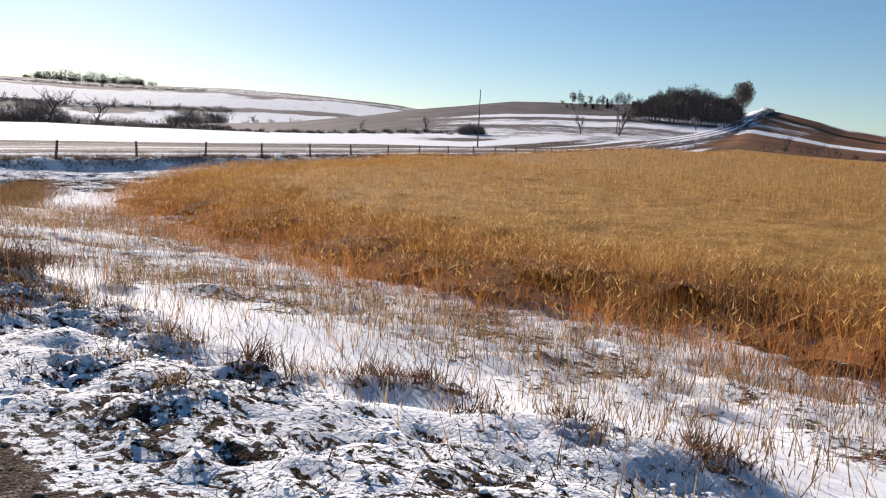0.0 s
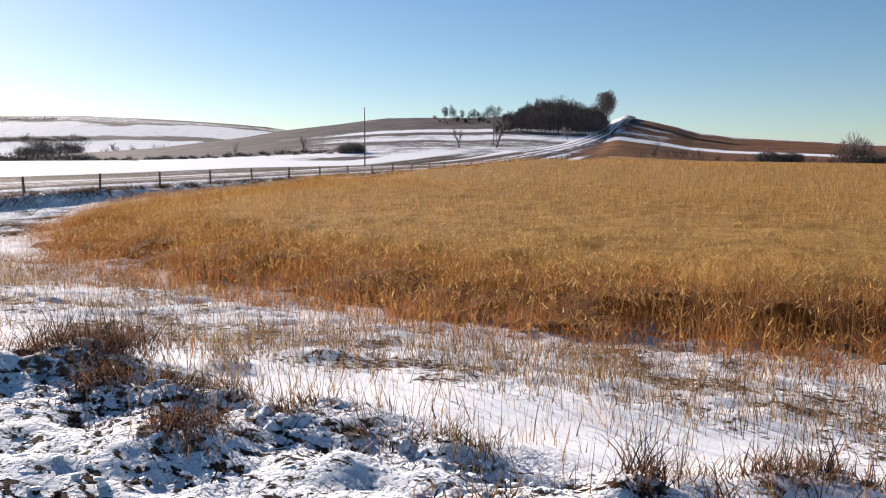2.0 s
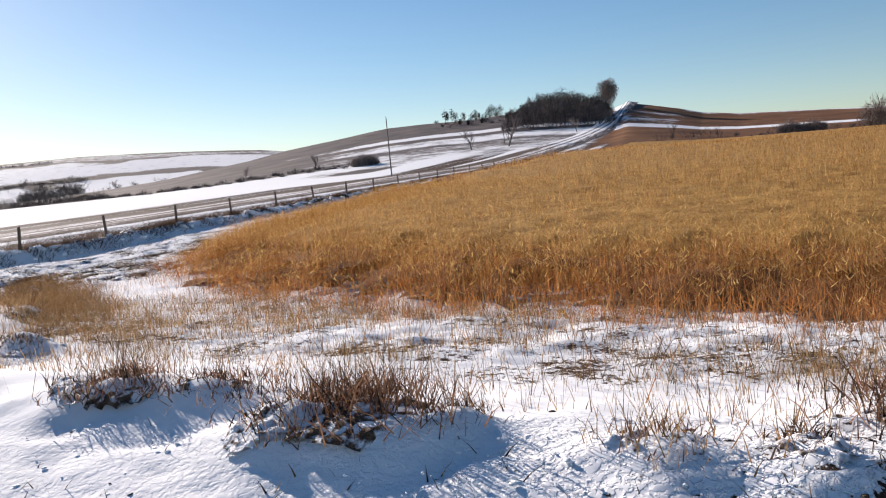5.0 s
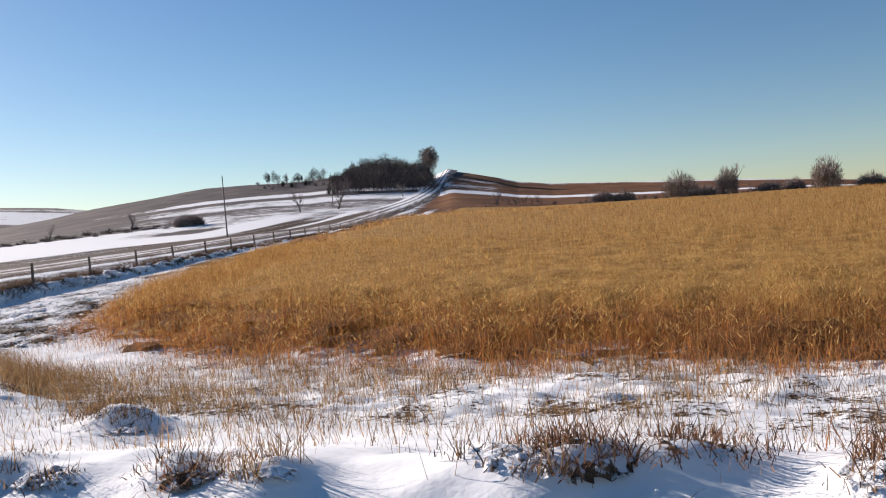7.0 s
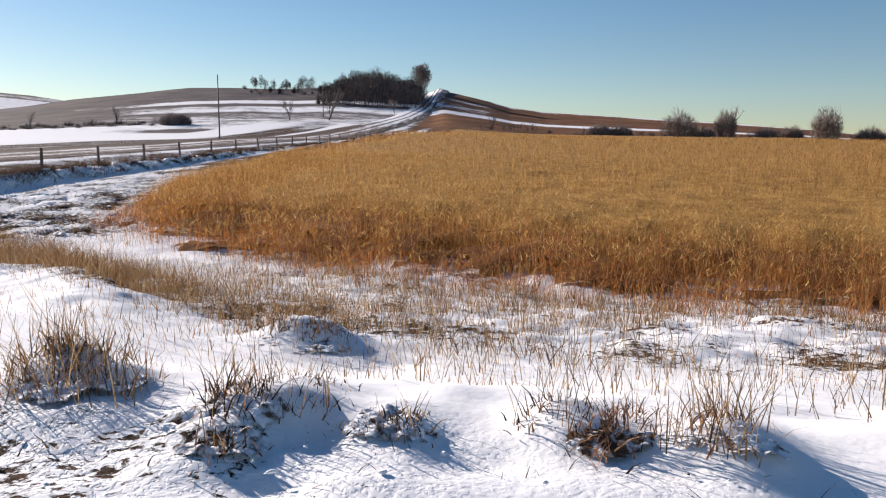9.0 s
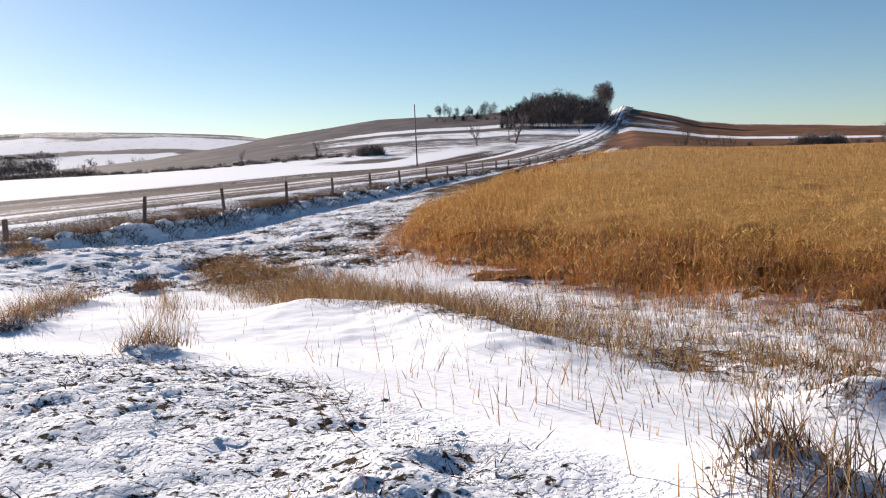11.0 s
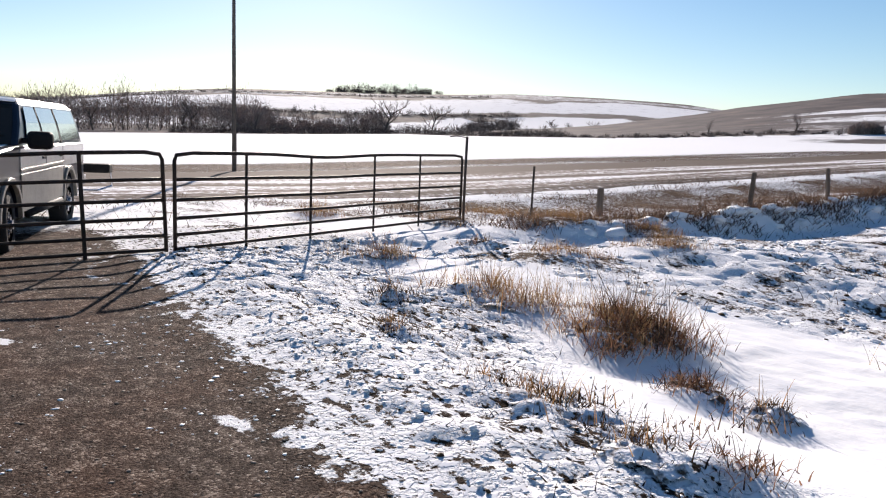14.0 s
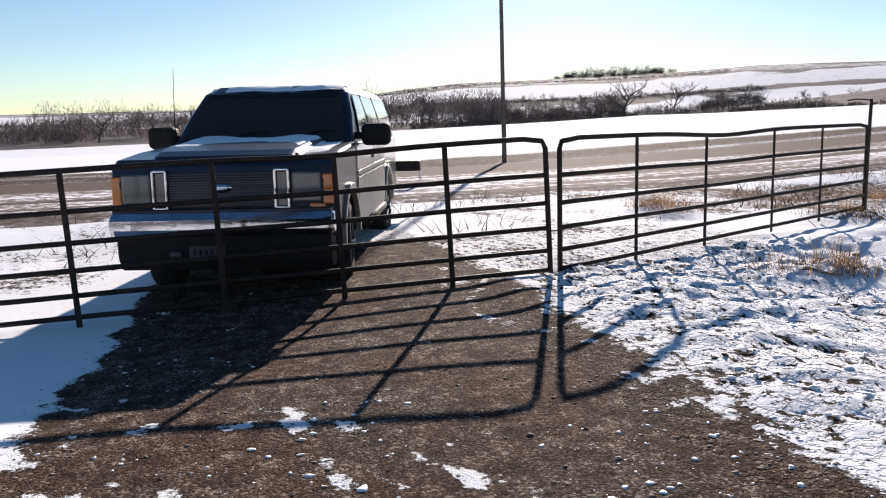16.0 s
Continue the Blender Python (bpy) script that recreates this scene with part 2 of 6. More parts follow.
# ---------------------------------------------------------------- materials
def material(name, base=(0.5, 0.5, 0.5), rough=0.7, metal=0.0, vary=0.25, scale=6.0, bump=0.0, bump_scale=40.0, second=None, coords="Object", per="", spec=0.5, thin=0.0):
    """A surface whose colour wanders between two tones, at two scales, with fine relief."""
    m = bpy.data.materials.new(name)
    m.use_nodes = True
    nt = m.node_tree
    bsdf = nt.nodes["Principled BSDF"]
    tc = nt.nodes.new("ShaderNodeTexCoord")
    n1, n2 = nt.nodes.new("ShaderNodeTexNoise"), nt.nodes.new("ShaderNodeTexNoise")
    n1.inputs["Scale"].default_value, n2.inputs["Scale"].default_value = scale, scale * 7.3
    n1.inputs["Detail"].default_value = n2.inputs["Detail"].default_value = 4
    add = nt.nodes.new("ShaderNodeMath")
    add.operation = "MULTIPLY_ADD"
    add.inputs[1].default_value = 0.5
    half = nt.nodes.new("ShaderNodeMath")
    half.operation = "MULTIPLY"
    half.inputs[1].default_value = 0.5
    for n in (n1, n2):
        nt.links.new(tc.outputs[coords], n.inputs["Vector"])
    nt.links.new(n2.outputs["Fac"], half.inputs[0])
    nt.links.new(n1.outputs["Fac"], add.inputs[0])
    nt.links.new(half.outputs[0], add.inputs[2])
    ramp = nt.nodes.new("ShaderNodeValToRGB")
    lo = tuple(c * (1 - vary) for c in base)
    hi = second or tuple(min(1, c * (1 + vary)) for c in base)
    ramp.color_ramp.elements[0].position, ramp.color_ramp.elements[1].position = 0.35, 0.65
    ramp.color_ramp.elements[0].color, ramp.color_ramp.elements[1].color = (*lo, 1), (*hi, 1)
    src = add.outputs[0]
    if per:
        r = nt.nodes.new("ShaderNodeObjectInfo" if per == "Object" else "ShaderNodeNewGeometry")
        mix = nt.nodes.new("ShaderNodeMath")
        mix.operation = "MULTIPLY_ADD"
        mix.inputs[1].default_value = 0.6
        sh = nt.nodes.new("ShaderNodeMath")
        sh.operation = "MULTIPLY_ADD"
        sh.inputs[1].default_value, sh.inputs[2].default_value = 0.7, -0.15
        nt.links.new(src, sh.inputs[0])
        nt.links.new(r.outputs["Random" if per == "Object" else "Random Per Island"], mix.inputs[0])
        nt.links.new(sh.outputs[0], mix.inputs[2])
        src = mix.outputs[0]
    nt.links.new(src, ramp.inputs["Fac"])
    nt.links.new(ramp.outputs["Color"], bsdf.inputs["Base Color"])
    bsdf.inputs["Roughness"].default_value, bsdf.inputs["Metallic"].default_value = rough, metal
    bsdf.inputs["Specular IOR Level"].default_value = spec
    if bump:
        nb, bp = nt.nodes.new("ShaderNodeTexNoise"), nt.nodes.new("ShaderNodeBump")
        nb.inputs["Scale"].default_value, nb.inputs["Detail"].default_value = bump_scale, 5
        bp.inputs["Strength"].default_value, bp.inputs["Distance"].default_value = bump, 0.02
        nt.links.new(tc.outputs[coords], nb.inputs["Vector"])
        nt.links.new(nb.outputs["Fac"], bp.inputs["Height"])
        nt.links.new(bp.outputs["Normal"], bsdf.inputs["Normal"])
    if thin:
        tr, mx = nt.nodes.new("ShaderNodeBsdfTranslucent"), nt.nodes.new("ShaderNodeMixShader")
        mx.inputs["Fac"].default_value = thin
        nt.links.new(ramp.outputs["Color"], tr.inputs["Color"])
        nt.links.new(bsdf.outputs[0], mx.inputs[1])
        nt.links.new(tr.outputs[0], mx.inputs[2])
        nt.links.new(mx.outputs[0], nt.nodes["Material Output"].inputs["Surface"])
    return m


# snow cover up the slopes: share of the way to the ridge, cover
# zero cover round 0.66 paints the shadow line below the white strip
HILL_STRIPS = ((0.0, 1.0), (0.15, 0.95), (0.17, 0.1), (0.22, 0.15), (0.25, 0.7), (0.45, 0.5), (0.52, 0.35), (0.55, 0.8), (0.63, 0.62), (0.645, 0.0), (0.675, 0.0), (0.69, 1.0), (0.73, 0.95), (0.75, 0.1), (1.0, 0.05))
# low cover from 0.33 to 0.44 paints the brush's shade along with dark grass
LEFT_STRIPS = ((0.0, 1.0), (0.31, 1.0), (0.33, 0.12), (0.44, 0.2), (0.48, 0.3), (0.56, 0.2), (0.6, 0.05), (1.0, 0.05))
RIGHT_STRIPS = ((0.0, 0.1), (0.42, 0.12), (0.53, 0.15), (0.55, 0.95), (0.59, 0.9), (0.61, 0.12), (0.9, 0.15), (0.96, 0.75), (1.0, 0.75))
BROW_STRIPS = ((0.0, 0.1), (0.42, 0.12), (0.53, 0.15), (0.55, 0.95), (0.59, 0.9), (0.61, 0.3), (0.68, 0.6), (0.74, 0.2), (0.8, 0.5), (0.84, 0.12), (1.0, 0.1))
FAR_STRIPS = ((0.0, 0.15), (0.1, 0.2), (0.15, 0.9), (0.36, 0.95), (0.385, 0.05), (0.42, 0.1), (0.46, 0.85), (0.66, 0.8), (0.69, 0.1), (0.73, 0.5), (0.82, 0.55), (0.87, 0.05), (1.0, 0.05))


def ground_material():
    """Snow over gravel, dry grass and stubble; the cover is told by the attributes of the mesh, its edge broken by fine noise."""
    m = bpy.data.materials.new("snowy_ground")
    m.use_nodes = True
    nt = m.node_tree
    N, Lk = nt.nodes.new, nt.links.new
    bsdf = nt.nodes["Principled BSDF"]
    tc = N("ShaderNodeTexCoord")

    def noise_node(scale, detail=4, rough=0.6):
        n = N("ShaderNodeTexNoise")
        n.inputs["Scale"].default_value, n.inputs["Detail"].default_value, n.inputs["Roughness"].default_value = scale, detail, rough
        Lk(tc.outputs["Object"], n.inputs["Vector"])
        return n.outputs["Fac"]

    def attr(key):
        a = N("ShaderNodeAttribute")
        a.attribute_name = key
        return a.outputs["Fac"]

    def math_node(op, a, b=None, c=None):
        n = N("ShaderNodeMath")
        n.operation = op
        for i, v in enumerate((a, b, c)):
            if v is None:
                continue
            if isinstance(v, (int, float)):
                n.inputs[i].default_value = v
            else:
                Lk(v, n.inputs[i])
        return n.outputs[0]

    def ramp(fac, stops):
        r = N("ShaderNodeValToRGB")
        els = r.color_ramp.elements
        while len(els) < len(stops):
            els.new(0.5)
        for e, (p, c) in zip(els, stops):
            e.position, e.color = p, (*c, 1)
        Lk(fac, r.inputs["Fac"])
        return r.outputs["Color"]

    def mix(fac, a, b):
        n = N("ShaderNodeMix")
        n.data_type = "RGBA"
        Lk(fac, n.inputs["Factor"])
        Lk(a, n.inputs["A"])
        Lk(b, n.inputs["B"])
        return n.outputs["Result"]

    def between(v, lo, hi):
        n = N("ShaderNodeMapRange")
        n.inputs["From Min"].default_value, n.inputs["From Max"].default_value = lo, hi
        Lk(v, n.inputs["Value"])
        return n.outputs["Result"]

    pebbles = N("ShaderNodeTexVoronoi")
    pebbles.inputs["Scale"].default_value = 80
    Lk(tc.outputs["Object"], pebbles.inputs["Vector"])
    each = N("ShaderNodeSeparateColor")
    Lk(pebbles.outputs["Color"], each.inputs[0])
    stone = math_node("ADD", math_node("MULTIPLY", noise_node(6.0, 10, 0.78), 0.9), math_node("MULTIPLY_ADD", each.outputs[0], 0.26, -0.08))
    gravel = ramp(stone, [(0.34, (0.02, 0.014, 0.011)), (0.47, (0.055, 0.039, 0.031)), (0.58, (0.105, 0.079, 0.064)), (0.68, (0.32, 0.265, 0.22))])
    red = ramp(stone, [(0.34, (0.022, 0.012, 0.009)), (0.48, (0.066, 0.039, 0.028)), (0.59, (0.115, 0.076, 0.057)), (0.7, (0.32, 0.25, 0.2))])
    gravel = mix(between(noise_node(0.9, 4, 0.6), 0.42, 0.6), gravel, red)
    straw = ramp(noise_node(9, 6), [(0.3, (0.034, 0.02, 0.013)), (0.5, (0.098, 0.058, 0.035)), (0.72, (0.25, 0.155, 0.088))])
    stub = ramp(noise_node(0.09, 6), [(0.3, (0.078, 0.07, 0.072)), (0.55, (0.13, 0.113, 0.112)), (0.72, (0.19, 0.15, 0.13))])
    snow = ramp(noise_node(2.2, 3), [(0.3, (0.78, 0.79, 0.82)), (0.7, (0.86, 0.86, 0.86))])
    # frozen earth, coloured nearly black to carry the deep shade in trodden gaps
    earth = ramp(noise_node(14, 5), [(0.3, (0.018, 0.014, 0.012)), (0.55, (0.045, 0.032, 0.025)), (0.75, (0.1, 0.07, 0.05))])
    bare = mix(attr("gravel"), mix(attr("trod"), straw, earth), gravel)
    fine = math_node("ADD", math_node("MULTIPLY", noise_node(9, 6, 0.72), 0.65), math_node("MULTIPLY", noise_node(30, 4), 0.35))
    wide = math_node("ADD", math_node("MULTIPLY", noise_node(0.13, 8, 0.72), 0.75), math_node("MULTIPLY", noise_node(0.6, 4), 0.25))
    edge = N("ShaderNodeMix")
    Lk(attr("far"), edge.inputs["Factor"])
    Lk(fine, edge.inputs["A"])
    Lk(wide, edge.inputs["B"])
    sep = N("ShaderNodeSeparateXYZ")
    Lk(tc.outputs["Object"], sep.inputs[0])
    dx, dy = math_node("SUBTRACT", sep.outputs[0], HUB[0]), math_node("SUBTRACT", sep.outputs[1], HUB[1])
    rr = math_node("SQRT", math_node("ADD", math_node("MULTIPLY", dx, dx), math_node("MULTIPLY", dy, dy)))
    bb = math_node("DEGREES", math_node("ARCTAN2", math_node("MULTIPLY", dx, -1.0), dy))
    wav = math_node("MULTIPLY_ADD", noise_node(0.012, 3), 0.09, -0.045)
    tt = math_node("ADD", math_node("DIVIDE", math_node("SUBTRACT", rr, 120.0), 215.0), wav)

    def grey(stops, fac):
        return ramp(fac, [(p, (v, v, v)) for p, v in stops])

    mid_hill = grey(HILL_STRIPS, tt)
    left_hill = grey(LEFT_STRIPS, tt)
    right_hill = mix(between(bb, 3.6, 2.2), grey(BROW_STRIPS, tt), grey(RIGHT_STRIPS, tt))
    bw = math_node("ADD", bb, math_node("MULTIPLY_ADD", noise_node(0.03, 4), 8.0, -4.0))
    hills = mix(between(bw, 24.0, 32.0), mid_hill, left_hill)
    beyond = math_node("SUBTRACT", bb, math_node("MULTIPLY_ADD", rr, -0.027, 14.4))
    hills = mix(between(beyond, 0.0, -0.8), hills, right_hill)
    uu = math_node("ADD", math_node("DIVIDE", math_node("SUBTRACT", rr, 430.0), 470.0), math_node("MULTIPLY_ADD", noise_node(0.006, 3), 0.5, -0.25))
    hills = mix(between(rr, 425.0, 435.0), hills, grey(FAR_STRIPS, uu))
    rust = ramp(noise_node(0.09, 6), [(0.3, (0.1, 0.055, 0.035)), (0.55, (0.17, 0.085, 0.048)), (0.72, (0.24, 0.13, 0.07))])
    bare = mix(attr("far"), bare, mix(between(beyond, 0.0, -0.8), stub, rust))
    snowy = N("ShaderNodeMix")
    Lk(attr("far"), snowy.inputs["Factor"])
    Lk(attr("snow"), snowy.inputs["A"])
    Lk(hills, snowy.inputs["B"])
    # short dark gaps across the trodden snow: small shadows painted as lost cover
    turned = N("ShaderNodeMapping")
    turned.inputs["Rotation"].default_value, turned.inputs["Scale"].default_value = (0, 0, radians(-54.4)), (9.0, 18.0, 9.0)
    Lk(tc.outputs["Object"], turned.inputs["Vector"])
    gaps = N("ShaderNodeTexNoise")
    gaps.inputs["Scale"].default_value, gaps.inputs["Detail"].default_value, gaps.inputs["Roughness"].default_value = 1.0, 3, 0.6
    Lk(turned.outputs[0], gaps.inputs["Vector"])
    gap_shade = math_node("MULTIPLY", between(gaps.outputs["Fac"], 0.5, 0.62), attr("trod"))
    with_gap_shade = math_node("MULTIPLY_ADD", gap_shade, -0.4, snowy.outputs["Result"])
    cover = math_node("ADD", with_gap_shade, math_node("MULTIPLY_ADD", edge.outputs["Result"], 1.9, -0.95))
    def cover_ramp(lo, hi):
        rs = N("ShaderNodeMapRange")
        rs.interpolation_type = "SMOOTHSTEP"
        rs.inputs["From Min"].default_value, rs.inputs["From Max"].default_value = lo, hi
        Lk(cover, rs.inputs["Value"])
        return rs.outputs["Result"]

    two = N("ShaderNodeMix")
    Lk(attr("far"), two.inputs["Factor"])
    Lk(cover_ramp(0.46, 0.56), two.inputs["A"])
    Lk(cover_ramp(0.32, 0.8), two.inputs["B"])
    cov = two.outputs["Result"]
    Lk(mix(cov, bare, snow), bsdf.inputs["Base Color"])
    bsdf.inputs["Roughness"].default_value = 0.9
    bsdf.inputs["Specular IOR Level"].default_value = 0.025
    h1 = math_node("MULTIPLY", cov, 0.035)
    h2 = math_node("MULTIPLY_ADD", noise_node(11, 2, 0.5), 0.007, h1)
    lumpy = between(noise_node(22, 3, 0.6), 0.42, 0.54)
    h2 = math_node("MULTIPLY_ADD", lumpy, math_node("MULTIPLY", attr("trod"), 0.017), h2)
    h3 = math_node("MULTIPLY_ADD", noise_node(38, 5, 0.8), math_node("MULTIPLY", attr("gravel"), 0.016), h2)
    h3 = math_node("MULTIPLY_ADD", math_node("SUBTRACT", 0.6, pebbles.outputs["Distance"]), math_node("MULTIPLY", attr("gravel"), 0.008), h3)
    bp = N("ShaderNodeBump")
    bp.inputs["Strength"].default_value, bp.inputs["Distance"].default_value = 0.9, 1.0
    Lk(h3, bp.inputs["Height"])
    Lk(bp.outputs["Normal"], bsdf.inputs["Normal"])
    return m


M_GROUND = ground_material()
M_GRASS_GOLD = material("golden_grass", (0.32, 0.145, 0.042), 0.75, vary=0.35, scale=0.5, second=(0.54, 0.32, 0.115), per="Island", spec=0.2, thin=0.45)
M_GRASS_TAN = material("tan_grass", (0.22, 0.14, 0.078), 0.8, vary=0.4, scale=0.7, second=(0.46, 0.33, 0.18), per="Island", spec=0.2, thin=0.35)
M_GRASS_BROWN = material("brown_grass", (0.17, 0.1, 0.05), 0.8, vary=0.4, scale=0.7, second=(0.38, 0.22, 0.1), per="Island", spec=0.2, thin=0.35)
M_WEED = material("dead_weed", (0.06, 0.036, 0.026), 0.85, vary=0.5, scale=3, second=(0.19, 0.11, 0.06), per="Island", spec=0.2)
M_BARK = material("grey_bark", (0.09, 0.075, 0.062), 0.9, vary=0.4, scale=4, bump=0.4)
M_TWIG = material("bare_twigs", (0.25, 0.195, 0.17), 0.9, vary=0.4, scale=2, per="Island")
M_CEDAR = material("cedar_green", (0.042, 0.04, 0.032), 0.9, vary=0.4, scale=1, second=(0.08, 0.066, 0.052), per="Island")
M_RUST = material("dark_gate_paint", (0.012, 0.009, 0.008), 0.65, vary=0.4, scale=9, second=(0.04, 0.024, 0.017), spec=0.25, bump=0.25, bump_scale=120)
M_WOODPOST = material("weathered_post", (0.14, 0.105, 0.08), 0.9, vary=0.35, scale=12, bump=0.5, per="Object")
M_STEELPOST = material("rusty_steel_post", (0.06, 0.045, 0.038), 0.7, 0.3, vary=0.4, scale=14)
M_POLE = material("utility_pole_wood", (0.19, 0.155, 0.13), 0.85, vary=0.3, scale=5, bump=0.4)
M_WIRE = material("galvanised_wire", (0.22, 0.21, 0.2), 0.5, 0.7, vary=0.2)
M_SNOW = material("snow_lump", (0.8, 0.81, 0.84), 0.7, vary=0.05, scale=4, second=(0.87, 0.87, 0.87), bump=0.5, bump_scale=12, spec=0.25)

# ---------------------------------------------------------------- ground
def axis_steps(dense, ratio, lo, hi):
    """Coordinates: the dense stretches as given, then growing steps out to lo and hi."""
    mid = np.concatenate([np.arange(a, b, s) for a, b, s in dense])
    first, last = dense[0][2], dense[-1][2]
    left, right, p, s = [], [], mid[0], first
    while p > lo:
        s *= ratio
        p -= s
        left.append(p)
    p, s = mid[-1], last
    while p < hi:
        s *= ratio
        p += s
        right.append(p)
    return np.concatenate([left[::-1], mid, right])


def snow_cover(x, y):
    """Snow (0..1), gravel and far, for points of the ground."""
    d, e = y - drive_edge(x), y - verge_line(x)
    w = drive_width(x)
    r = np.hypot(x - HUB[0], y - HUB[1])
    far = smooth01((r - 95) / 25) * np.where((x > -45) & (x < 4), smooth01((y - 150) / 50), 1)
    wob = np.interp(x, (4, 9), (0.16, 0.35)) * fbm(x, y, 1.6, 3, 31) + 0.12 * fbm(x, y, 0.35, 2, 33)
    on = smooth01((-(d + wob)) / 0.3) * smooth01((d + w - wob) / 0.35) * (x > -13.5) * (x < 60)
    snow = 0.95 + 0.1 * fbm(x, y, 1.4, 2, 41)
    trod = trodden(x, y)
    # bare ground shows here; the streaks term also paints small shadows into the cover
    snow = snow - trod * np.interp(x, (6, 10, 18, 22), (0.72, 0.78, 0.8, 0.84)) * (0.26 + 0.16 * fbm(x, y, 0.7, 2, 51) + 0.16 * streaks(x, y))
    snow = snow - rutted(x, y) * smooth01((x - FENCE_X - 1.2) / 0.8) * (0.24 + 0.04 * smooth01((y - 11) / 4) + 0.32 * fbm(x, y, 0.7, 2, 53))
    # grass and soil show through between the drift and the field
    open_ = smooth01((e - np.interp(x, (2, 6, 10, 14, 20, 33), (9, 7.5, 5.0, 3.2, 2.4, 3.0))) / 1.2) * (x > 0)
    snow = snow - open_ * np.interp(x, (6, 10), (0.16, 0.5)) * (0.58 + 0.45 * fbm(x, y, 0.5, 3, 61))
    snow = snow - 0.34 * belt(x, y) * np.interp(x, (9, 15), (1, 0.25)) * (0.8 + 0.6 * fbm(x, y, 0.6, 2, 59))
    # brown strip between the fence and the far part of the field
    lane = smooth01((x + 4.6) / 0.8) * smooth01((8 - x) / 3) * smooth01((y - 32) / 20)
    snow = snow - lane * (0.42 + 0.25 * fbm(x, y, 2.5, 2, 57))
    # ditch and verge west of the fence
    verge = smooth01((x + 15.5) / 1.5) * smooth01((-7.6 - x) / 1.2) * smooth01((y + 12) / 4) * smooth01((14 - y) / 4)
    snow = snow - verge * (0.3 + 0.35 * fbm(x, y * 1.6, 1.3, 3, 69))
    ditch = smooth01((x + 13.6) / 1.2) * smooth01((-6.0 - x) / 0.6) * smooth01((y - 9) / 4)
    snow = snow - ditch * (0.46 + 0.2 * fbm(x, y, 1.2, 2, 67))
    # strip of bare earth beyond the road
    strip = smooth01((x + 37.5) / 3) * smooth01((-26.0 - x) / 1.5) * (y > -60) * (y < 190)
    snow = snow - strip * (0.56 + 0.3 * fbm(x * 1.2, y * 0.07, 1.6, 2, 71))
    gravel = np.maximum(on, strip)
    # drive: bare but for patches, packed snow beyond the gate
    patch = 0.1 + np.interp(x, (-1.2, -0.2, 4, 8), (0.5, 0.2, 0.2, 0.4)) * smooth01((fbm(x, y, 0.22, 2, 83) - 0.05) / 0.35) * smooth01((fbm(x, y, 1.5, 2, 81) + 0.1) / 0.4) + 0.5 * smooth01((-7.4 - x) / 2.0)
    for px, py, pr in ((1.15, 1.85, 0.22), (0.95, 1.75, 0.15), (1.7, 1.75, 0.1), (0.5, 2.08, 0.1), (-1.9, 0.8, 0.17), (-2.7, 0.65, 0.15), (-1.75, 1.15, 0.1)):
        patch = np.maximum(patch, 0.74 * smooth01((1.1 - np.hypot((x - px) * 0.7, (y - py) * 1.5) / pr + 1.5 * fbm(x, y, 0.2, 3, 85)) / 0.9))
    snow = snow * (1 - on) + on * patch
    return snow, gravel * (1 - far), far


# dead weed clumps: x, y, radius, height
DARK_CLUMPS = ((25.71, -0.93, 0.3, 0.38), (27.0, -0.79, 0.32, 0.28), (28.2, -2.0, 0.3, 0.18), (30.72, -0.96, 0.3, 0.27), (31.22, -0.68, 0.38, 0.32), (29.3, -2.2, 0.24, 0.16),
               (31.65, -0.8, 0.28, 0.22), (24.06, -1.0, 0.22, 0.26), (25.5, -0.55, 0.28, 0.28), (26.73, -1.1, 0.28, 0.34), (27.8, -1.1, 0.34, 0.28), (24.3, -1.65, 0.2, 0.2),
               (20.6, -1.0, 0.3, 0.36), (21.55, -0.66, 0.24, 0.26), (23.55, -0.88, 0.26, 0.26), (18.6, -0.45, 0.28, 0.32), (16.25, -0.15, 0.2, 0.22), (15.45, -0.35, 0.2, 0.2),
               (14.6, -0.25, 0.32, 0.34), (14.7, -0.62, 0.2, 0.22), (14.85, 0.0, 0.22, 0.18), (13.3, 0.45, 0.28, 0.45), (11.65, 0.75, 0.18, 0.13), (11.7, 0.0, 0.3, 0.15), (14.2, 2.9, 0.5, 0.22),
               (2.55, 3.2, 0.32, 0.2), (2.2, 5.2, 0.22, 0.28), (-1.75, 4.8, 0.26, 0.28), (1.2, 3.3, 0.26, 0.17), (1.8, 3.4, 0.42, 0.22), (-0.48, 3.9, 0.26, 0.17),
               (-7.3, 10.5, 0.6, 0.25), (-6.4, 13.2, 0.6, 0.3), (-5.6, 14.6, 0.7, 0.35), (-6.9, 12.4, 0.5, 0.3), (-4.3, 14.0, 0.5, 0.25), (-5.2, 9.6, 0.4, 0.22))
RED_CLUMPS = ((28.95, -1.25, 0.16, 0.38), (29.65, -0.66, 0.25, 0.27), (29.97, -0.35, 0.28, 0.32), (32.06, -0.6, 0.28, 0.3), (25.2, -1.0, 0.25, 0.27), (26.4, -1.7, 0.28, 0.3),
              (27.31, -1.0, 0.2, 0.27), (21.08, -0.8, 0.45, 0.44), (24.45, -0.5, 0.52, 0.46), (19.0, -0.42, 0.36, 0.32), (19.6, -0.15, 0.34, 0.27), (16.5, -0.35, 0.24, 0.3),
              (4.05, 2.9, 0.22, 0.27), (4.95, 2.45, 0.2, 0.2), (1.4, 11.3, 0.35, 0.4), (1.6, 5.3, 0.28, 0.28), (2.86, 3.45, 0.2, 0.22), (0.25, 6.2, 0.45, 0.6), (-0.25, 6.6, 0.4, 0.55), (4.4, 4.75, 0.3, 0.3))
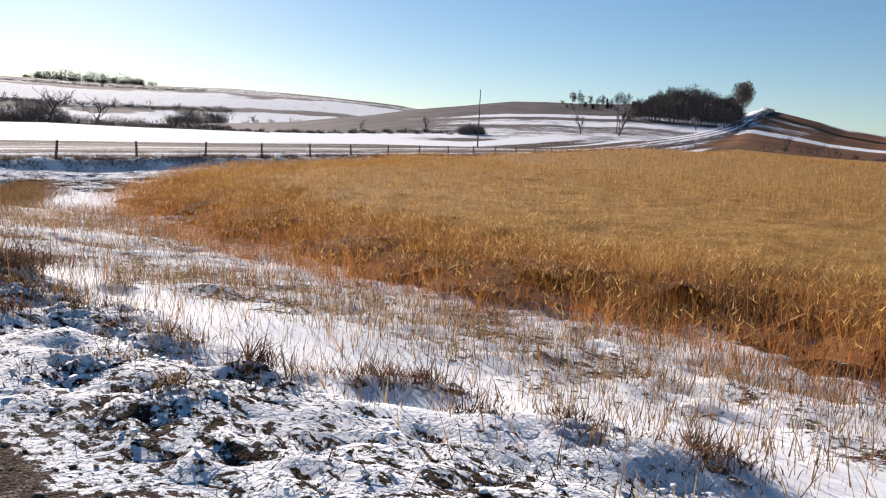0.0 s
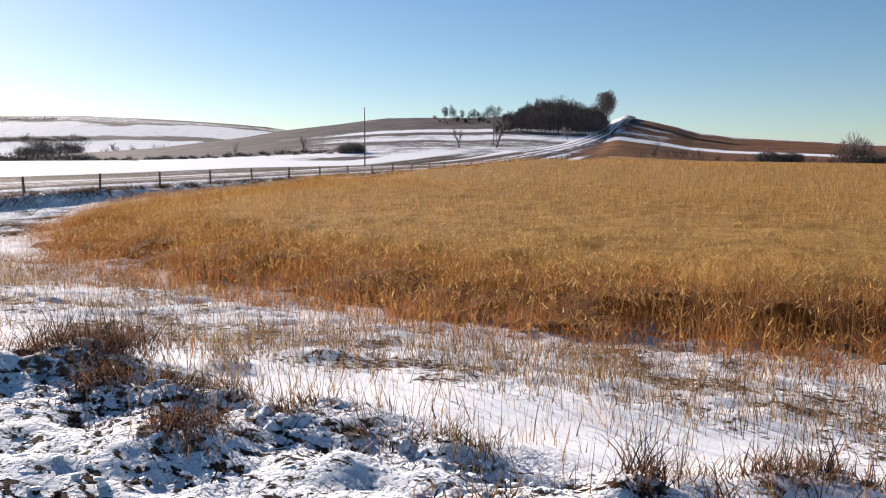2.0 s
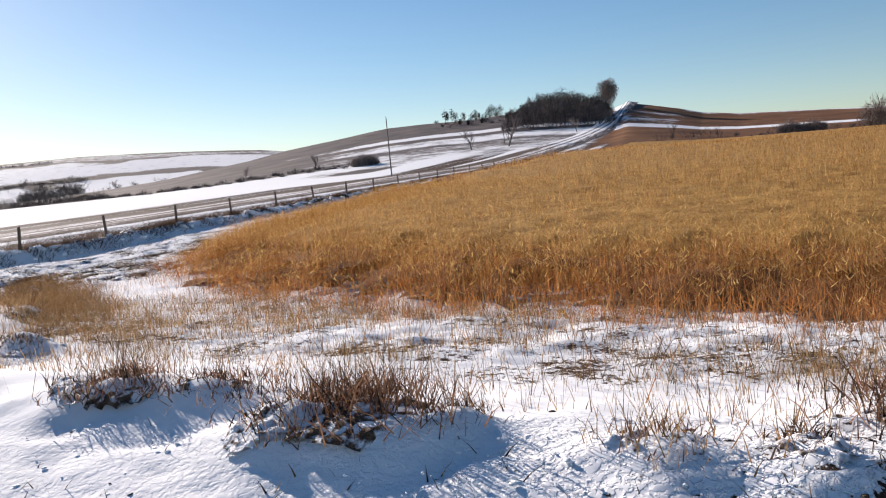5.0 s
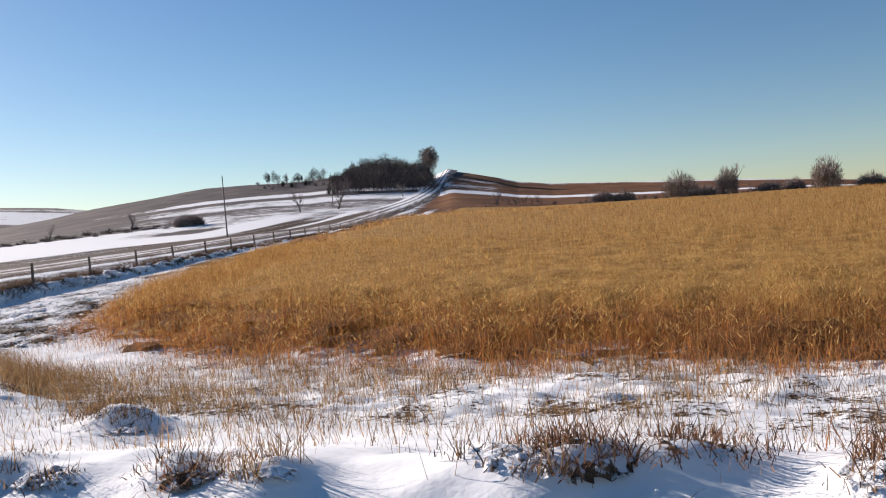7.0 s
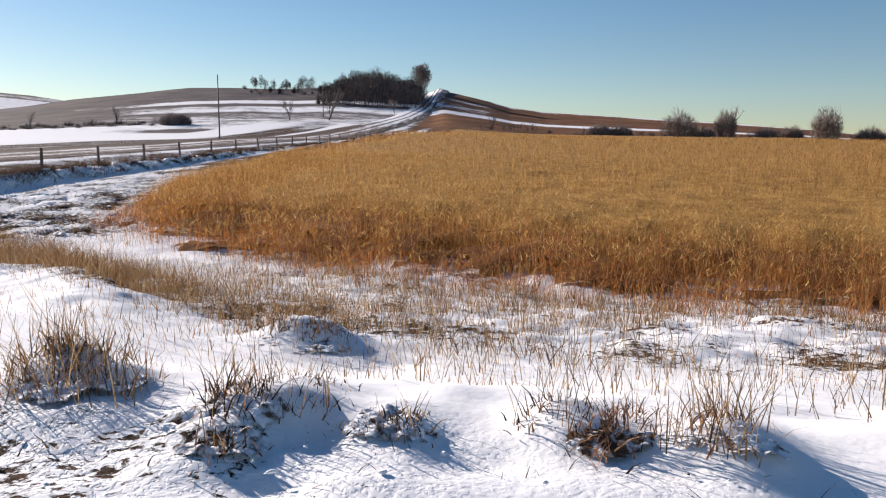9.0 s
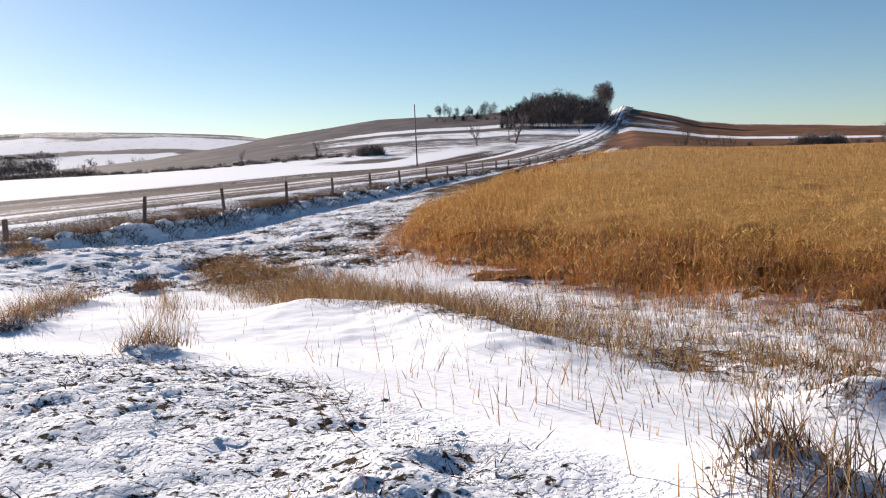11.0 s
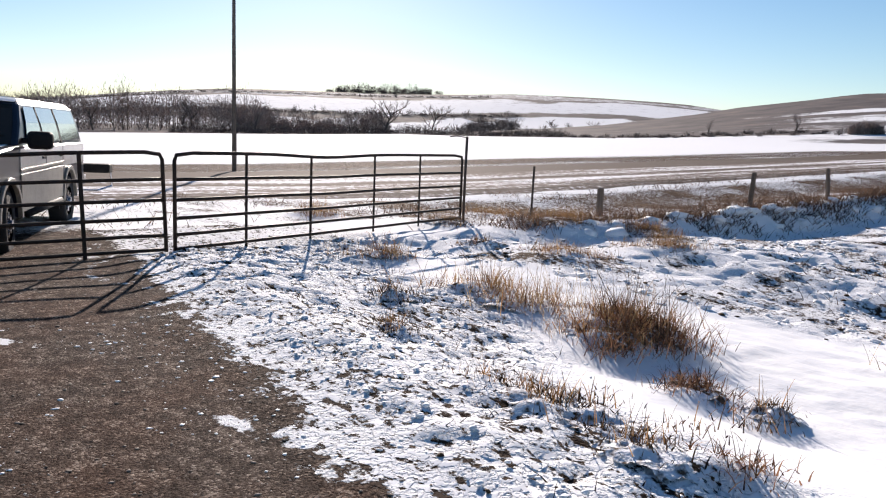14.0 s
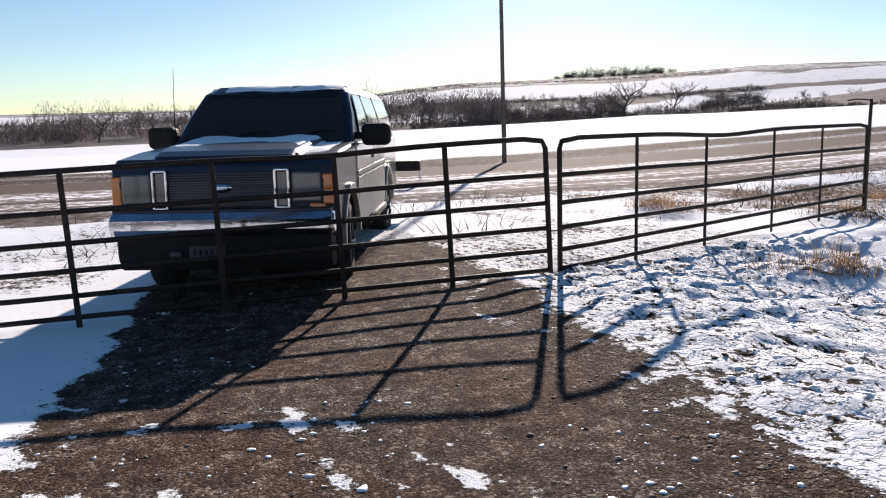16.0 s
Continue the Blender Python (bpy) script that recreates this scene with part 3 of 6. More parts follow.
TAN_CLUMPS = ((29.18, -0.87, 0.14, 0.27), (27.89, -1.15, 0.2, 0.27), (26.0, -0.65, 0.14, 0.4), (24.2, -0.2, 0.3, 0.4), (22.85, -0.95, 0.26, 0.26), (24.95, 0.75, 0.22, 0.26), (17.02, -0.45, 0.22, 0.4),
              (13.5, 0.15, 0.36, 0.52), (7.9, 3.2, 0.3, 0.5), (-1.2, 6.2, 0.45, 0.5), (-1.95, 6.3, 0.34, 0.55), (0.1, 6.1, 0.5, 0.7), (-4.6, 6.9, 0.42, 0.46), (2.3, 8.2, 0.35, 0.55), (2.75, 7.4, 0.32, 0.55),
              (3.3, 6.6, 0.32, 0.55), (3.8, 5.8, 0.28, 0.5), (4.25, 5.15, 0.3, 0.45), (-3.4, 9.6, 0.45, 0.3), (-9.5, 9.0, 0.5, 0.4), (-8.7, 13.2, 0.6, 0.35), (-7.3, 14.3, 0.6, 0.4), (-3.6, 12.6, 0.5, 0.3))


def clump_mound(rad, h):
    """Height of the drifted snow that a clump has caught."""
    return 0.03 + 0.13 * min(h, 0.45)


def build_ground():
    xs = axis_steps([(-9.0, -6.0, 0.09), (-6.0, 9.5, 0.06), (9.5, 34.0, 0.1)], 1.08, -4000, 4000)
    ys = axis_steps([(-6.0, -4.0, 0.12), (-4.0, 7.5, 0.06), (7.5, 16, 0.12), (16, 28, 0.24)], 1.07, -4000, 4000)
    gx, gy = np.meshgrid(xs, ys)
    fx, fy = gx.ravel(), gy.ravel()
    z = land(fx, fy).reshape(gx.shape)
    nx, ny = len(xs), len(ys)
    # snow caught by the weed clumps, scoured out on the lee side
    for cx, cy, rad, h in DARK_CLUMPS + RED_CLUMPS + TAN_CLUMPS:
        if cy > drive_edge(cx) + 0.2:
            i0, i1 = np.searchsorted(xs, (cx - 2.2, cx + 2.2))
            j0, j1 = np.searchsorted(ys, (cy - 2.2, cy + 2.2))
            px, py = gx[j0:j1, i0:i1], gy[j0:j1, i0:i1]
            q = np.hypot(px - cx, py - cy) / (1.25 * rad) * (1 + 0.35 * fbm(px, py, 0.4, 2, 37))
            lee = np.hypot(px - cx - 1.3 * rad, py - cy + 1.5 * rad) / (1.0 * rad)
            z[j0:j1, i0:i1] += clump_mound(rad, h) * np.exp(-q * q) * (1 + 0.5 * vnoise(px, py, 0.2, 38)) - 0.045 * np.exp(-lee * lee)
    z = z.ravel()
    i = np.arange(ny - 1)[:, None] * nx + np.arange(nx - 1)[None]
    i = i.ravel()
    faces = np.stack([i, i + 1, i + 1 + nx, i + nx], 1)
    s, g, f = snow_cover(fx, fy)
    ob = mesh_np("ground", np.stack([fx, fy, z], 1), faces, M_GROUND, (("snow", s), ("gravel", g), ("far", f), ("trod", np.maximum(trodden(fx, fy) * (fy > drive_edge(fx) - 0.45) * np.interp(fx, (6, 10, 13, 14.5, 20, 22), (0.8, 0.85, 0.8, 0.3, 0.35, 0.82)), 0.4 * rutted(fx, fy)))), smooth=True)
    return tagged(ob, "rolling winter farmland with broken snow cover over gravel and dry grass", "ground", kind="structure")


build_ground()


# ---------------------------------------------------------------- grasses
def blades(name, x, y, height, width, lean, material, label, category, seed, sag=0.25, segs=2, zoff=0.0):
    """Dry stems: tapered three-sided blades that lean and droop, rooted on the ground."""
    rng = np.random.RandomState(seed)
    n = len(x)
    z = land(x, y) - 0.03 + zoff
    az = rng.rand(n) * 2 * np.pi
    face = rng.rand(n) * np.pi
    lx, ly = np.cos(az) * lean, np.sin(az) * lean
    cx, cy = np.cos(face) * width / 2, np.sin(face) * width / 2
    verts = []
    for k in range(segs + 1):
        t = k / segs
        w = (1 - 0.85 * t)
        off = t + sag * t * t
        px, py, pz = x + lx * height * off, y + ly * height * off, z + height * t * (1 - 0.25 * lean * t)
        verts.append(np.stack([px - cx * w, py - cy * w, pz], 1))
        verts.append(np.stack([px + cx * w, py + cy * w, pz], 1))
    v = np.stack(verts, 1).reshape(-1, 3)
    base = np.arange(n)[:, None] * (2 * (segs + 1))
    f = np.concatenate([base + np.array([[2 * k, 2 * k + 1, 2 * k + 3, 2 * k + 2]]) for k in range(segs)], 0)
    ob = mesh_np(name, v, f, material)
    return tagged(ob, label, category, kind="stuff")


def scatter(n, x0, x1, y0, y1, keep, seed):
    rng = np.random.RandomState(seed)
    x, y = x0 + rng.rand(n) * (x1 - x0), y0 + rng.rand(n) * (y1 - y0)
    ok = rng.rand(n) < keep(x, y)
    return x[ok], y[ok]


def field_front(x):
    """y of the tall field's near edge."""
    return np.interp(x, (0.5, 2, 4.5, 7, 10, 14, 18, 22, 27, 32, 40), (60, 27, 18, 15, 12.6, 10.4, 8.2, 6.4, 5.0, 4.2, 3.4))


def in_field(x, y):
    """Metres inside the tall field's edge, roughly."""
    wob = 0.9 * fbm(x, y, 2.4, 2, 101) + 0.8 * fbm(x, y, 0.8, 2, 103)
    return np.minimum((y - field_front(x)) * 0.8, (x - np.interp(y, (22, 60), (1.0, -4.0))) * 0.7) + wob


def build_field():
    rng = np.random.RandomState(5)
    x, y = scatter(480000, 0, 42, 3, 45, lambda x, y: np.clip(in_field(x, y) * 0.24 + 0.4 + 0.34 * fbm(x, y, 0.8, 2, 109) * np.clip(1.4 - in_field(x, y) / 3, 0, 1), 0, 1) ** 2 * np.clip(1.2 - in_field(x, y) / 11, 0.16, 1), 1)
    d = in_field(x, y)
    h = (0.55 + 0.5 * rng.rand(len(x))) * np.clip(0.55 + d * 0.19, 0.3, 1.12) * (1 + 0.2 * fbm(x, y, 1.5, 2, 105) + 0.1 * fbm(x, y, 0.5, 2, 111))
    red = rng.rand(len(x)) < np.clip(0.86 - d * 0.15, 0.07, 0.86)
    for k, mat, lab in ((~red, M_GRASS_GOLD, "dense field of tall golden dry grass"), (red, M_GRASS_RUST, "rust-coloured stems at the ragged edge of the grass field")):
        for deep, segs in ((d < 4.5, 2), (d >= 4.5, 1)):
            m = k & deep
            blades("tall_grass_near", x[m], y[m], h[m], 0.005 + 0.007 * rng.rand(m.sum()), 0.05 + 0.28 * rng.rand(m.sum()), mat, lab, "grass", 2 + k[0] + segs, segs=segs)
    fx, fy = scatter(150000, 1, 40, -1, 30, lambda x, y: np.clip(np.exp(-np.abs(in_field(x, y) + 0.2) / 1.1), 0, 1) * smooth01((fbm(x, y, 0.7, 2, 107) + 0.25) / 0.4), 11)
    n = len(fx)
    w = rng.rand(n) < 0.6
    for k, mat, lab in ((w, M_GRASS_RUST, "ragged rust-coloured fringe of the grass field"), (~w, M_GRASS_BROWN, "brown stems in the ragged fringe of the field")):
        blades("field_fringe", fx[k], fy[k], 0.2 + 0.4 * rng.rand(k.sum()), 0.005 + 0.006 * rng.rand(k.sum()), 0.1 + 0.5 * rng.rand(k.sum()), mat, lab, "grass", 12 + k[0])
    # seed heads and leaves
    k = (d < 6) & (rng.rand(len(x)) < 0.3)
    blades("tall_grass_leaves", x[k], y[k], h[k] * 0.4, 0.012 + 0.01 * rng.rand(k.sum()), 0.5 + 0.6 * rng.rand(k.sum()), M_GRASS_RUST,
           "drooping rust-coloured leaves of the tall dry grass", "grass", 3, segs=1, zoff=0.2)
    k = rng.rand(len(x)) < 0.42
    blades("seed_heads", x[k], y[k], 0.07 + 0.07 * rng.rand(k.sum()), 0.012 + 0.014 * rng.rand(k.sum()), 0.4 + 0.8 * rng.rand(k.sum()), M_GRASS_STRAW,
           "feathery pale seed heads over the tall grass", "grass", 6, segs=1, zoff=h[k] * 0.88)
    x, y = scatter(200000, -5, 120, 20, 150, lambda x, y: (in_field(x, y) > 3) * np.clip(26 / (y + 4) , 0.12, 1), 4)
    h = 0.95 + 0.3 * rng.rand(len(x))
    far = np.hypot(x - 18, y)
    blades("tall_grass_far", x, y, h, 0.014 + far * 0.0008, 0.1 + 0.3 * rng.rand(len(x)), M_GRASS_GOLD,
           "golden grass field running up to the rise", "grass", 5, segs=1)
    # thick lower growth that closes the field
    xs = np.concatenate([np.arange(-5, 42, 0.3), np.arange(42, 170, 2.0)])
    ys = np.concatenate([np.arange(3, 45, 0.3), np.arange(45, 165, 2.0)])
    gx, gy = np.meshgrid(xs, ys)
    small = (gx < 41.5) & (gy < 44.5)
    fx, fy = (gx + 0.2 * (rng.rand(*gx.shape) - 0.5) * small).ravel(), (gy + 0.2 * (rng.rand(*gy.shape) - 0.5) * small).ravel()
    d = in_field(fx, fy)
    z = land(fx, fy) + np.clip((d - 2.6) * 0.3, -0.1, 0.74) + 0.06 * np.clip(d, 0, 1) * (fbm(fx, fy, 0.5, 2, 9) + 0.5 * fbm(fx, fy, 5, 2, 19))
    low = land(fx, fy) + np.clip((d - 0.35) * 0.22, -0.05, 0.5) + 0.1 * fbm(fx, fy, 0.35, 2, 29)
    nx = len(xs)
    i = (np.arange(len(ys) - 1)[:, None] * nx + np.arange(nx - 1)[None]).ravel()
    f = np.stack([i, i + 1, i + 1 + nx, i + nx], 1)
    # low rust sheet at the edge; its dark colour includes shade between the stems
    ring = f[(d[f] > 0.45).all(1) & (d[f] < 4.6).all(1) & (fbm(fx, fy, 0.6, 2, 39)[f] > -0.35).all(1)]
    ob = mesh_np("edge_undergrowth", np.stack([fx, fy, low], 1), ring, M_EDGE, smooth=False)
    tagged(ob, "rust undergrowth along the field's near edge, darkened for the shade among the stems", "grass", kind="stuff")
    f = f[(d[f] > 2.4).all(1)]
    ob = mesh_np("grass_thicket", np.stack([fx, fy, z], 1), f, M_THICKET, smooth=False)
    tagged(ob, "matted golden undergrowth within the grass field", "grass", kind="stuff")


M_GRASS_BELT = material("belt_grass", (0.15, 0.08, 0.038), 0.8, vary=0.4, scale=0.7, second=(0.31, 0.175, 0.075), per="Island", spec=0.2, thin=0.4)
M_GRASS_RUST = material("rust_grass", (0.29, 0.1, 0.03), 0.8, vary=0.35, scale=0.6, second=(0.48, 0.2, 0.06), per="Island", spec=0.2, thin=0.45)
M_GRASS_STRAW = material("straw_heads", (0.38, 0.2, 0.05), 0.8, vary=0.3, scale=0.6, second=(0.6, 0.4, 0.15), per="Island", spec=0.2, thin=0.5)
M_THICKET = material("matted_grass", (0.37, 0.18, 0.05), 0.9, vary=0.35, scale=1.2, second=(0.55, 0.33, 0.1), bump=1.0, bump_scale=18, spec=0.1, thin=0.2)
# rust tone taken darker, with the shade at the stems' feet in it
M_EDGE = material("shaded_rust_undergrowth", (0.13, 0.05, 0.018), 0.95, vary=0.4, scale=5, second=(0.27, 0.12, 0.04), bump=1.0, bump_scale=26, spec=0.1)
build_field()


def build_rough():
    """Sparse stems between the drive and the field, and the brown belt along the drift."""
    rng = np.random.RandomState(15)

    def sparse(x, y):
        d = y - verge_line(x)
        g = in_field(x, y)
        patch = smooth01((fbm(x, y, 2.5, 2, 111) + 0.45) / 0.6) * smooth01((fbm(x, y, 0.45, 2, 113) + 0.3) / 0.4)
        return ((d > 1.5) & (g < 0.3)) * np.clip(np.interp(x, (8, 12), (0.015, 0.12)) + 0.75 * smooth01((d - np.interp(x, (8, 12), (6.0, 2.5))) / 2.5) * patch, 0, 1) * (0.35 + 0.65 * smooth01((x - 8) / 8)) * (x > 3)
    x, y = scatter(520000, 2, 40, -4, 24, sparse, 21)
    n = len(x)
    b = rng.rand(n) < 0.5
    for k, mat, lab in ((b, M_GRASS_BROWN, "sparse brown grass stems standing in thin snow"), (~b, M_GRASS_TAN, "sparse tan grass stems standing in thin snow")):
        blades("stubble_stems", x[k], y[k], 0.07 + 0.24 * rng.rand(k.sum()) ** 1.5, 0.005 + 0.007 * rng.rand(k.sum()), 0.05 + 0.35 * rng.rand(k.sum()), mat, lab, "grass", 22 + k[0])

    x, y = scatter(300000, 0, 34, -2, 18, lambda x, y: belt(x, y) * np.interp(x, (8, 14), (1, 0)) + np.interp(x, (8, 14), (0, 0.45)) * belt(x, y) * smooth01((fbm(x, y, 0.55, 2, 123) + 0.02) / 0.3), 23)
    n = len(x)
    w = rng.rand(n) < np.interp(x, (8, 18), (0.75, 0.25))
    h = (0.12 + 0.28 * rng.rand(n)) * np.interp(x, (0, 4, 6, 8, 14), (0.8, 1.1, 1.4, 1.45, 1.0))
    for k, mat, lab in ((w, M_GRASS_BELT, "belt of brown dry grass bent by snow"), (~w, M_GRASS_TAN, "belt of pale dry grass bent by snow")):
        blades("belt_grass", x[k], y[k], h[k], 0.006 + 0.006 * rng.rand(k.sum()), 0.15 + 0.7 * rng.rand(k.sum()), mat, lab, "grass", 24)


build_rough()


# ---------------------------------------------------------------- fence and gate
def fence_post(kind):
    e = empty("fence_post")
    bm = bmesh.new()
    if kind == "wood":
        tube(bm, [(0, 0, -0.4), (0.005, 0, 0.4), (0.01, 0.01, 1.02), (0.012, 0.01, 1.05)], [0.075, 0.07, 0.066, 0.05], 9)
        part("shaft", bm, M_WOODPOST, e)
    else:
        box(bm, (-0.03, -0.003, -0.4), (0.03, 0.003, 1.25))
        box(bm, (-0.003, 0.003, -0.4), (0.003, 0.035, 1.25))
        for k in range(12):
            box(bm, (-0.012, -0.012, 0.2 + k * 0.085), (0.012, -0.003, 0.215 + k * 0.085))
        part("shaft", bm, M_STEELPOST, e)
    return e


def build_fence():
    ys = [17.0] + [21.3 + 5.25 * k for k in range(0, 29)]
    first = None
    rng = random.Random(3)
    spots = []
    for i, y in enumerate(ys):
        x = FENCE_X + rng.uniform(-0.08, 0.08) - 1.9 * (y < 18)
        m = pose(x, y, land1(x, y), rng.uniform(-3, 3), rng.uniform(-3, 3), rng.uniform(0, 360))
        if first is None:
            first = fence_post("wood")
            tagged(first, "weathered round wooden fence post on a snowy bank", "fence post", "roadside fence posts")
            first.matrix_world = m @ Matrix.Diagonal((1.35, 1.35, 0.74, 1))
            first["label"] = "thick weathered corner post of the roadside fence"
            src = fence_post("wood")
            tagged(src, "weathered round wooden fence post on a snowy bank", "fence post", "roadside fence posts")
            spots.append((x, y))
            continue
        if i == 1:
            src.matrix_world = m
        else:
            copy_thing(src, m)
        spots.append((x, y))
    st = fence_post("steel")
    tagged(st, "thin rusty steel fence post beside the gate", "fence post", "steel fence posts")
    st.matrix_world = pose(-7.95, 13.75, land1(-7.95, 13.75), 0, 1, 80)
    # wires
    for h in (0.35, 0.62, 0.9):
        bm = bmesh.new()
        pts = [(-7.5, 11.15, land1(-7.5, 11.15) + h), (-7.95, 13.75, land1(-7.95, 13.75) + h)]
        for x, y in spots:
            pts.append((x, y, land1(x, y) + h))
        fine = []
        for a, b in zip(pts, pts[1:]):
            for k in range(4):
                t = k / 4
                fine.append(tuple(a[i] + (b[i] - a[i]) * t - (0.03 * 4 * t * (1 - t) if i == 2 else 0) for i in range(3)))
        fine.append(pts[-1])
        tube(bm, fine, 0.004, 4)
        tagged(part("fence_wire", bm, M_WIRE), "thin wire strung between the fence posts", "wire", "fence wires")


build_fence()


def gate_leaf(length, sag, uprights, label):
    """A tube gate: bent outer frame, four inner rails and upright braces. Origin at one bottom corner, running along +x."""
    e = empty("tube_gate")
    tagged(e, label, "gate", "drive gates")
    h, r = 1.3, 0.026
    c = 0.1

    def drop(t):
        return -sag * math.exp(-((t - 0.42) / 0.13) ** 2)

    bm = bmesh.new()
    top = [(length * k / 24, 0.004 * math.sin(k * 1.3), h + drop(k / 24)) for k in range(1, 24)]
    path = [(0, 0, 0.0), (0, 0, h - c), (c * 0.3, 0, h - c * 0.3)] + top + [(length - c * 0.3, 0, h - c * 0.3), (length, 0, h - c), (length, 0, 0.0)]
    tube(bm, path, r, 10)
    part("outer_frame", bm, M_RUST, e, smooth=True)
    for z in (0.03, 0.22, 0.44, 0.68, 0.95):
        bm = bmesh.new()
        tube(bm, [(length * k / 16, 0.006 * math.sin(k * 1.7 + z * 9), z + 0.4 * drop(k / 16) * z) for k in range(17)], r * 0.92, 8)
        part("rail", bm, M_RUST, e, smooth=True)
    for x in uprights:
        bm = bmesh.new()
        box(bm, (x - 0.025, 0.02, -0.06), (x + 0.025, 0.034, h + drop(x / length) * 0.9), 0.004, 1)
        part("upright", bm, M_RUST, e)
    return e


def lay_gate(g, a, b, za, zb):
    a, b = Vector((*a, za)), Vector((*b, zb))
    ang = math.degrees(math.atan2(b.y - a.y, b.x - a.x))
    slope = -math.degrees(math.atan2(zb - za, (b - a).length))
    g.matrix_world = Matrix.Translation(a) @ pose(0, 0, 0, 0, 0, ang) @ pose(0, 0, 0, 0, slope, 0)


lay_gate(gate_leaf(7.15, 0.05, (1.28, 2.65, 4.28, 5.68), "long dark rusty six-bar tube gate with a dented top rail"), (-5.43, 4.03), (-7.35, 10.92), 0.05, 0.11)
lay_gate(gate_leaf(5.1, 0.03, (0.98, 2.0, 3.06, 4.3), "dark rusty six-bar tube gate across the gravel drive"), (-5.4, 3.9), (-6.62, -1.05), 0.06, -0.16)


def build_gate_post():
    e = empty("gate_post", pose(-7.5, 11.15, land1(-7.5, 11.15)))
    tagged(e, "tall thin steel post with a bent tip at the gate hinge", "gate post")
    bm = bmesh.new()
    tube(bm, [(0, 0, -0.4), (0, 0, 1.0), (0.01, 0, 1.78)], 0.028, 8)
    part("shaft", bm, M_STEELPOST, e, smooth=True)
    bm = bmesh.new()
    tube(bm, [(0.01, 0, 1.76), (-0.1, -0.2, 1.78), (-0.12, -0.36, 1.76)], 0.012, 6)
    part("tip_rod", bm, M_STEELPOST, e, smooth=True)


build_gate_post()


# ---------------------------------------------------------------- utility poles
def utility_pole(x, y, h, r, label):
    e = empty("utility_pole", pose(x, y, land1(x, y), 0.4, -0.5, 0))
    tagged(e, label, "utility pole", "roadside utility poles")
    bm = bmesh.new()
    tube(bm, [(0, 0, -1), (0, 0, h * 0.5), (0, 0, h)], [r, r * 0.85, r * 0.62], 12)
    part("shaft", bm, M_POLE, e, smooth=True)
    bm = bmesh.new()
    tube(bm, [(0, 0, h), (0, 0, h + 0.18)], [0.04, 0.05], 8)
    part("insulator", bm, M_STEELPOST, e)
    bm = bmesh.new()
    box(bm, (-0.02, r * 0.8, 0.0), (0.02, r * 0.8 + 0.03, 2.4))
    part("cable_guard", bm, M_STEELPOST, e)
    return e


for px, py, ph, pr, lab in ((-28.4, 16.5, 10.5, 0.1, "tall dark wooden utility pole beside the gravel road"),
                            (-27.8, 110, 9.2, 0.11, "dark wooden utility pole farther along the road"),
                            (-36, 205, 9, 0.11, "distant wooden utility pole below the hill")):
    utility_pole(px, py, ph, pr, lab)


# ---------------------------------------------------------------- road
def build_road():
    """The gravel road along the fence and up over the hill: a raised bed with packed snow and wheel tracks."""
    ys = np.concatenate([np.arange(-400, -20, 20.0), np.arange(-20, 60, 1.5), np.arange(60, 150, 4.0), np.arange(150, 330, 6.0)])
    cx = np.interp(ys, (-400, 100, 160, 215, 250, 290, 345), (-20.5, -20.5, -18.3, -15.6, -15.4, -17.0, -18.5))
    half = np.interp(ys, (-400, 90, 180, 215, 345), (6.6, 6.4, 4.0, 3.0, 2.5))
    across = np.linspace(-1, 1, 15)
    X = cx[:, None] + half[:, None] * across[None]
    Y = np.repeat(ys[:, None], 15, 1)
    lift = np.interp(ys, (-400, 60, 150, 345), (0.05, 0.05, 0.3, 0.5))[:, None]
    Z = land(X, Y, fine=False)
    Z = Z.mean(1, keepdims=True) * np.interp(ys, (0, 120), (1, 0))[:, None] + Z * np.interp(ys, (0, 120), (0, 1))[:, None]
    Z = Z + lift + 0.08 * (1 - across[None] ** 2) - 0.03 * np.exp(-((np.abs(across[None]) - 0.35) / 0.1) ** 2)
    # skirts
    X = np.concatenate([X[:, :1] - 2.0, X, X[:, -1:] + 2.0], 1)
    Y = np.concatenate([Y[:, :1], Y, Y[:, -1:]], 1)
    Z = np.concatenate([Z[:, :1] - 0.45, Z, Z[:, -1:] - 0.45], 1)
    A = np.concatenate([[-1.1], across, [1.1]])
    n = len(A)
    i = (np.arange(len(ys) - 1)[:, None] * n + np.arange(n - 1)[None]).ravel()
    f = np.stack([i, i + 1, i + 1 + n, i + n], 1)
    ob = mesh_np("road", np.stack([X, Y, Z], 2).reshape(-1, 3), f, road_material(),
                 (("across", np.tile(A, len(ys))), ("climb", np.repeat(smooth01((ys - 150) / 50), n))), smooth=True)
    tagged(ob, "gravel road with packed snow and wheel tracks climbing the hill", "road", kind="structure")


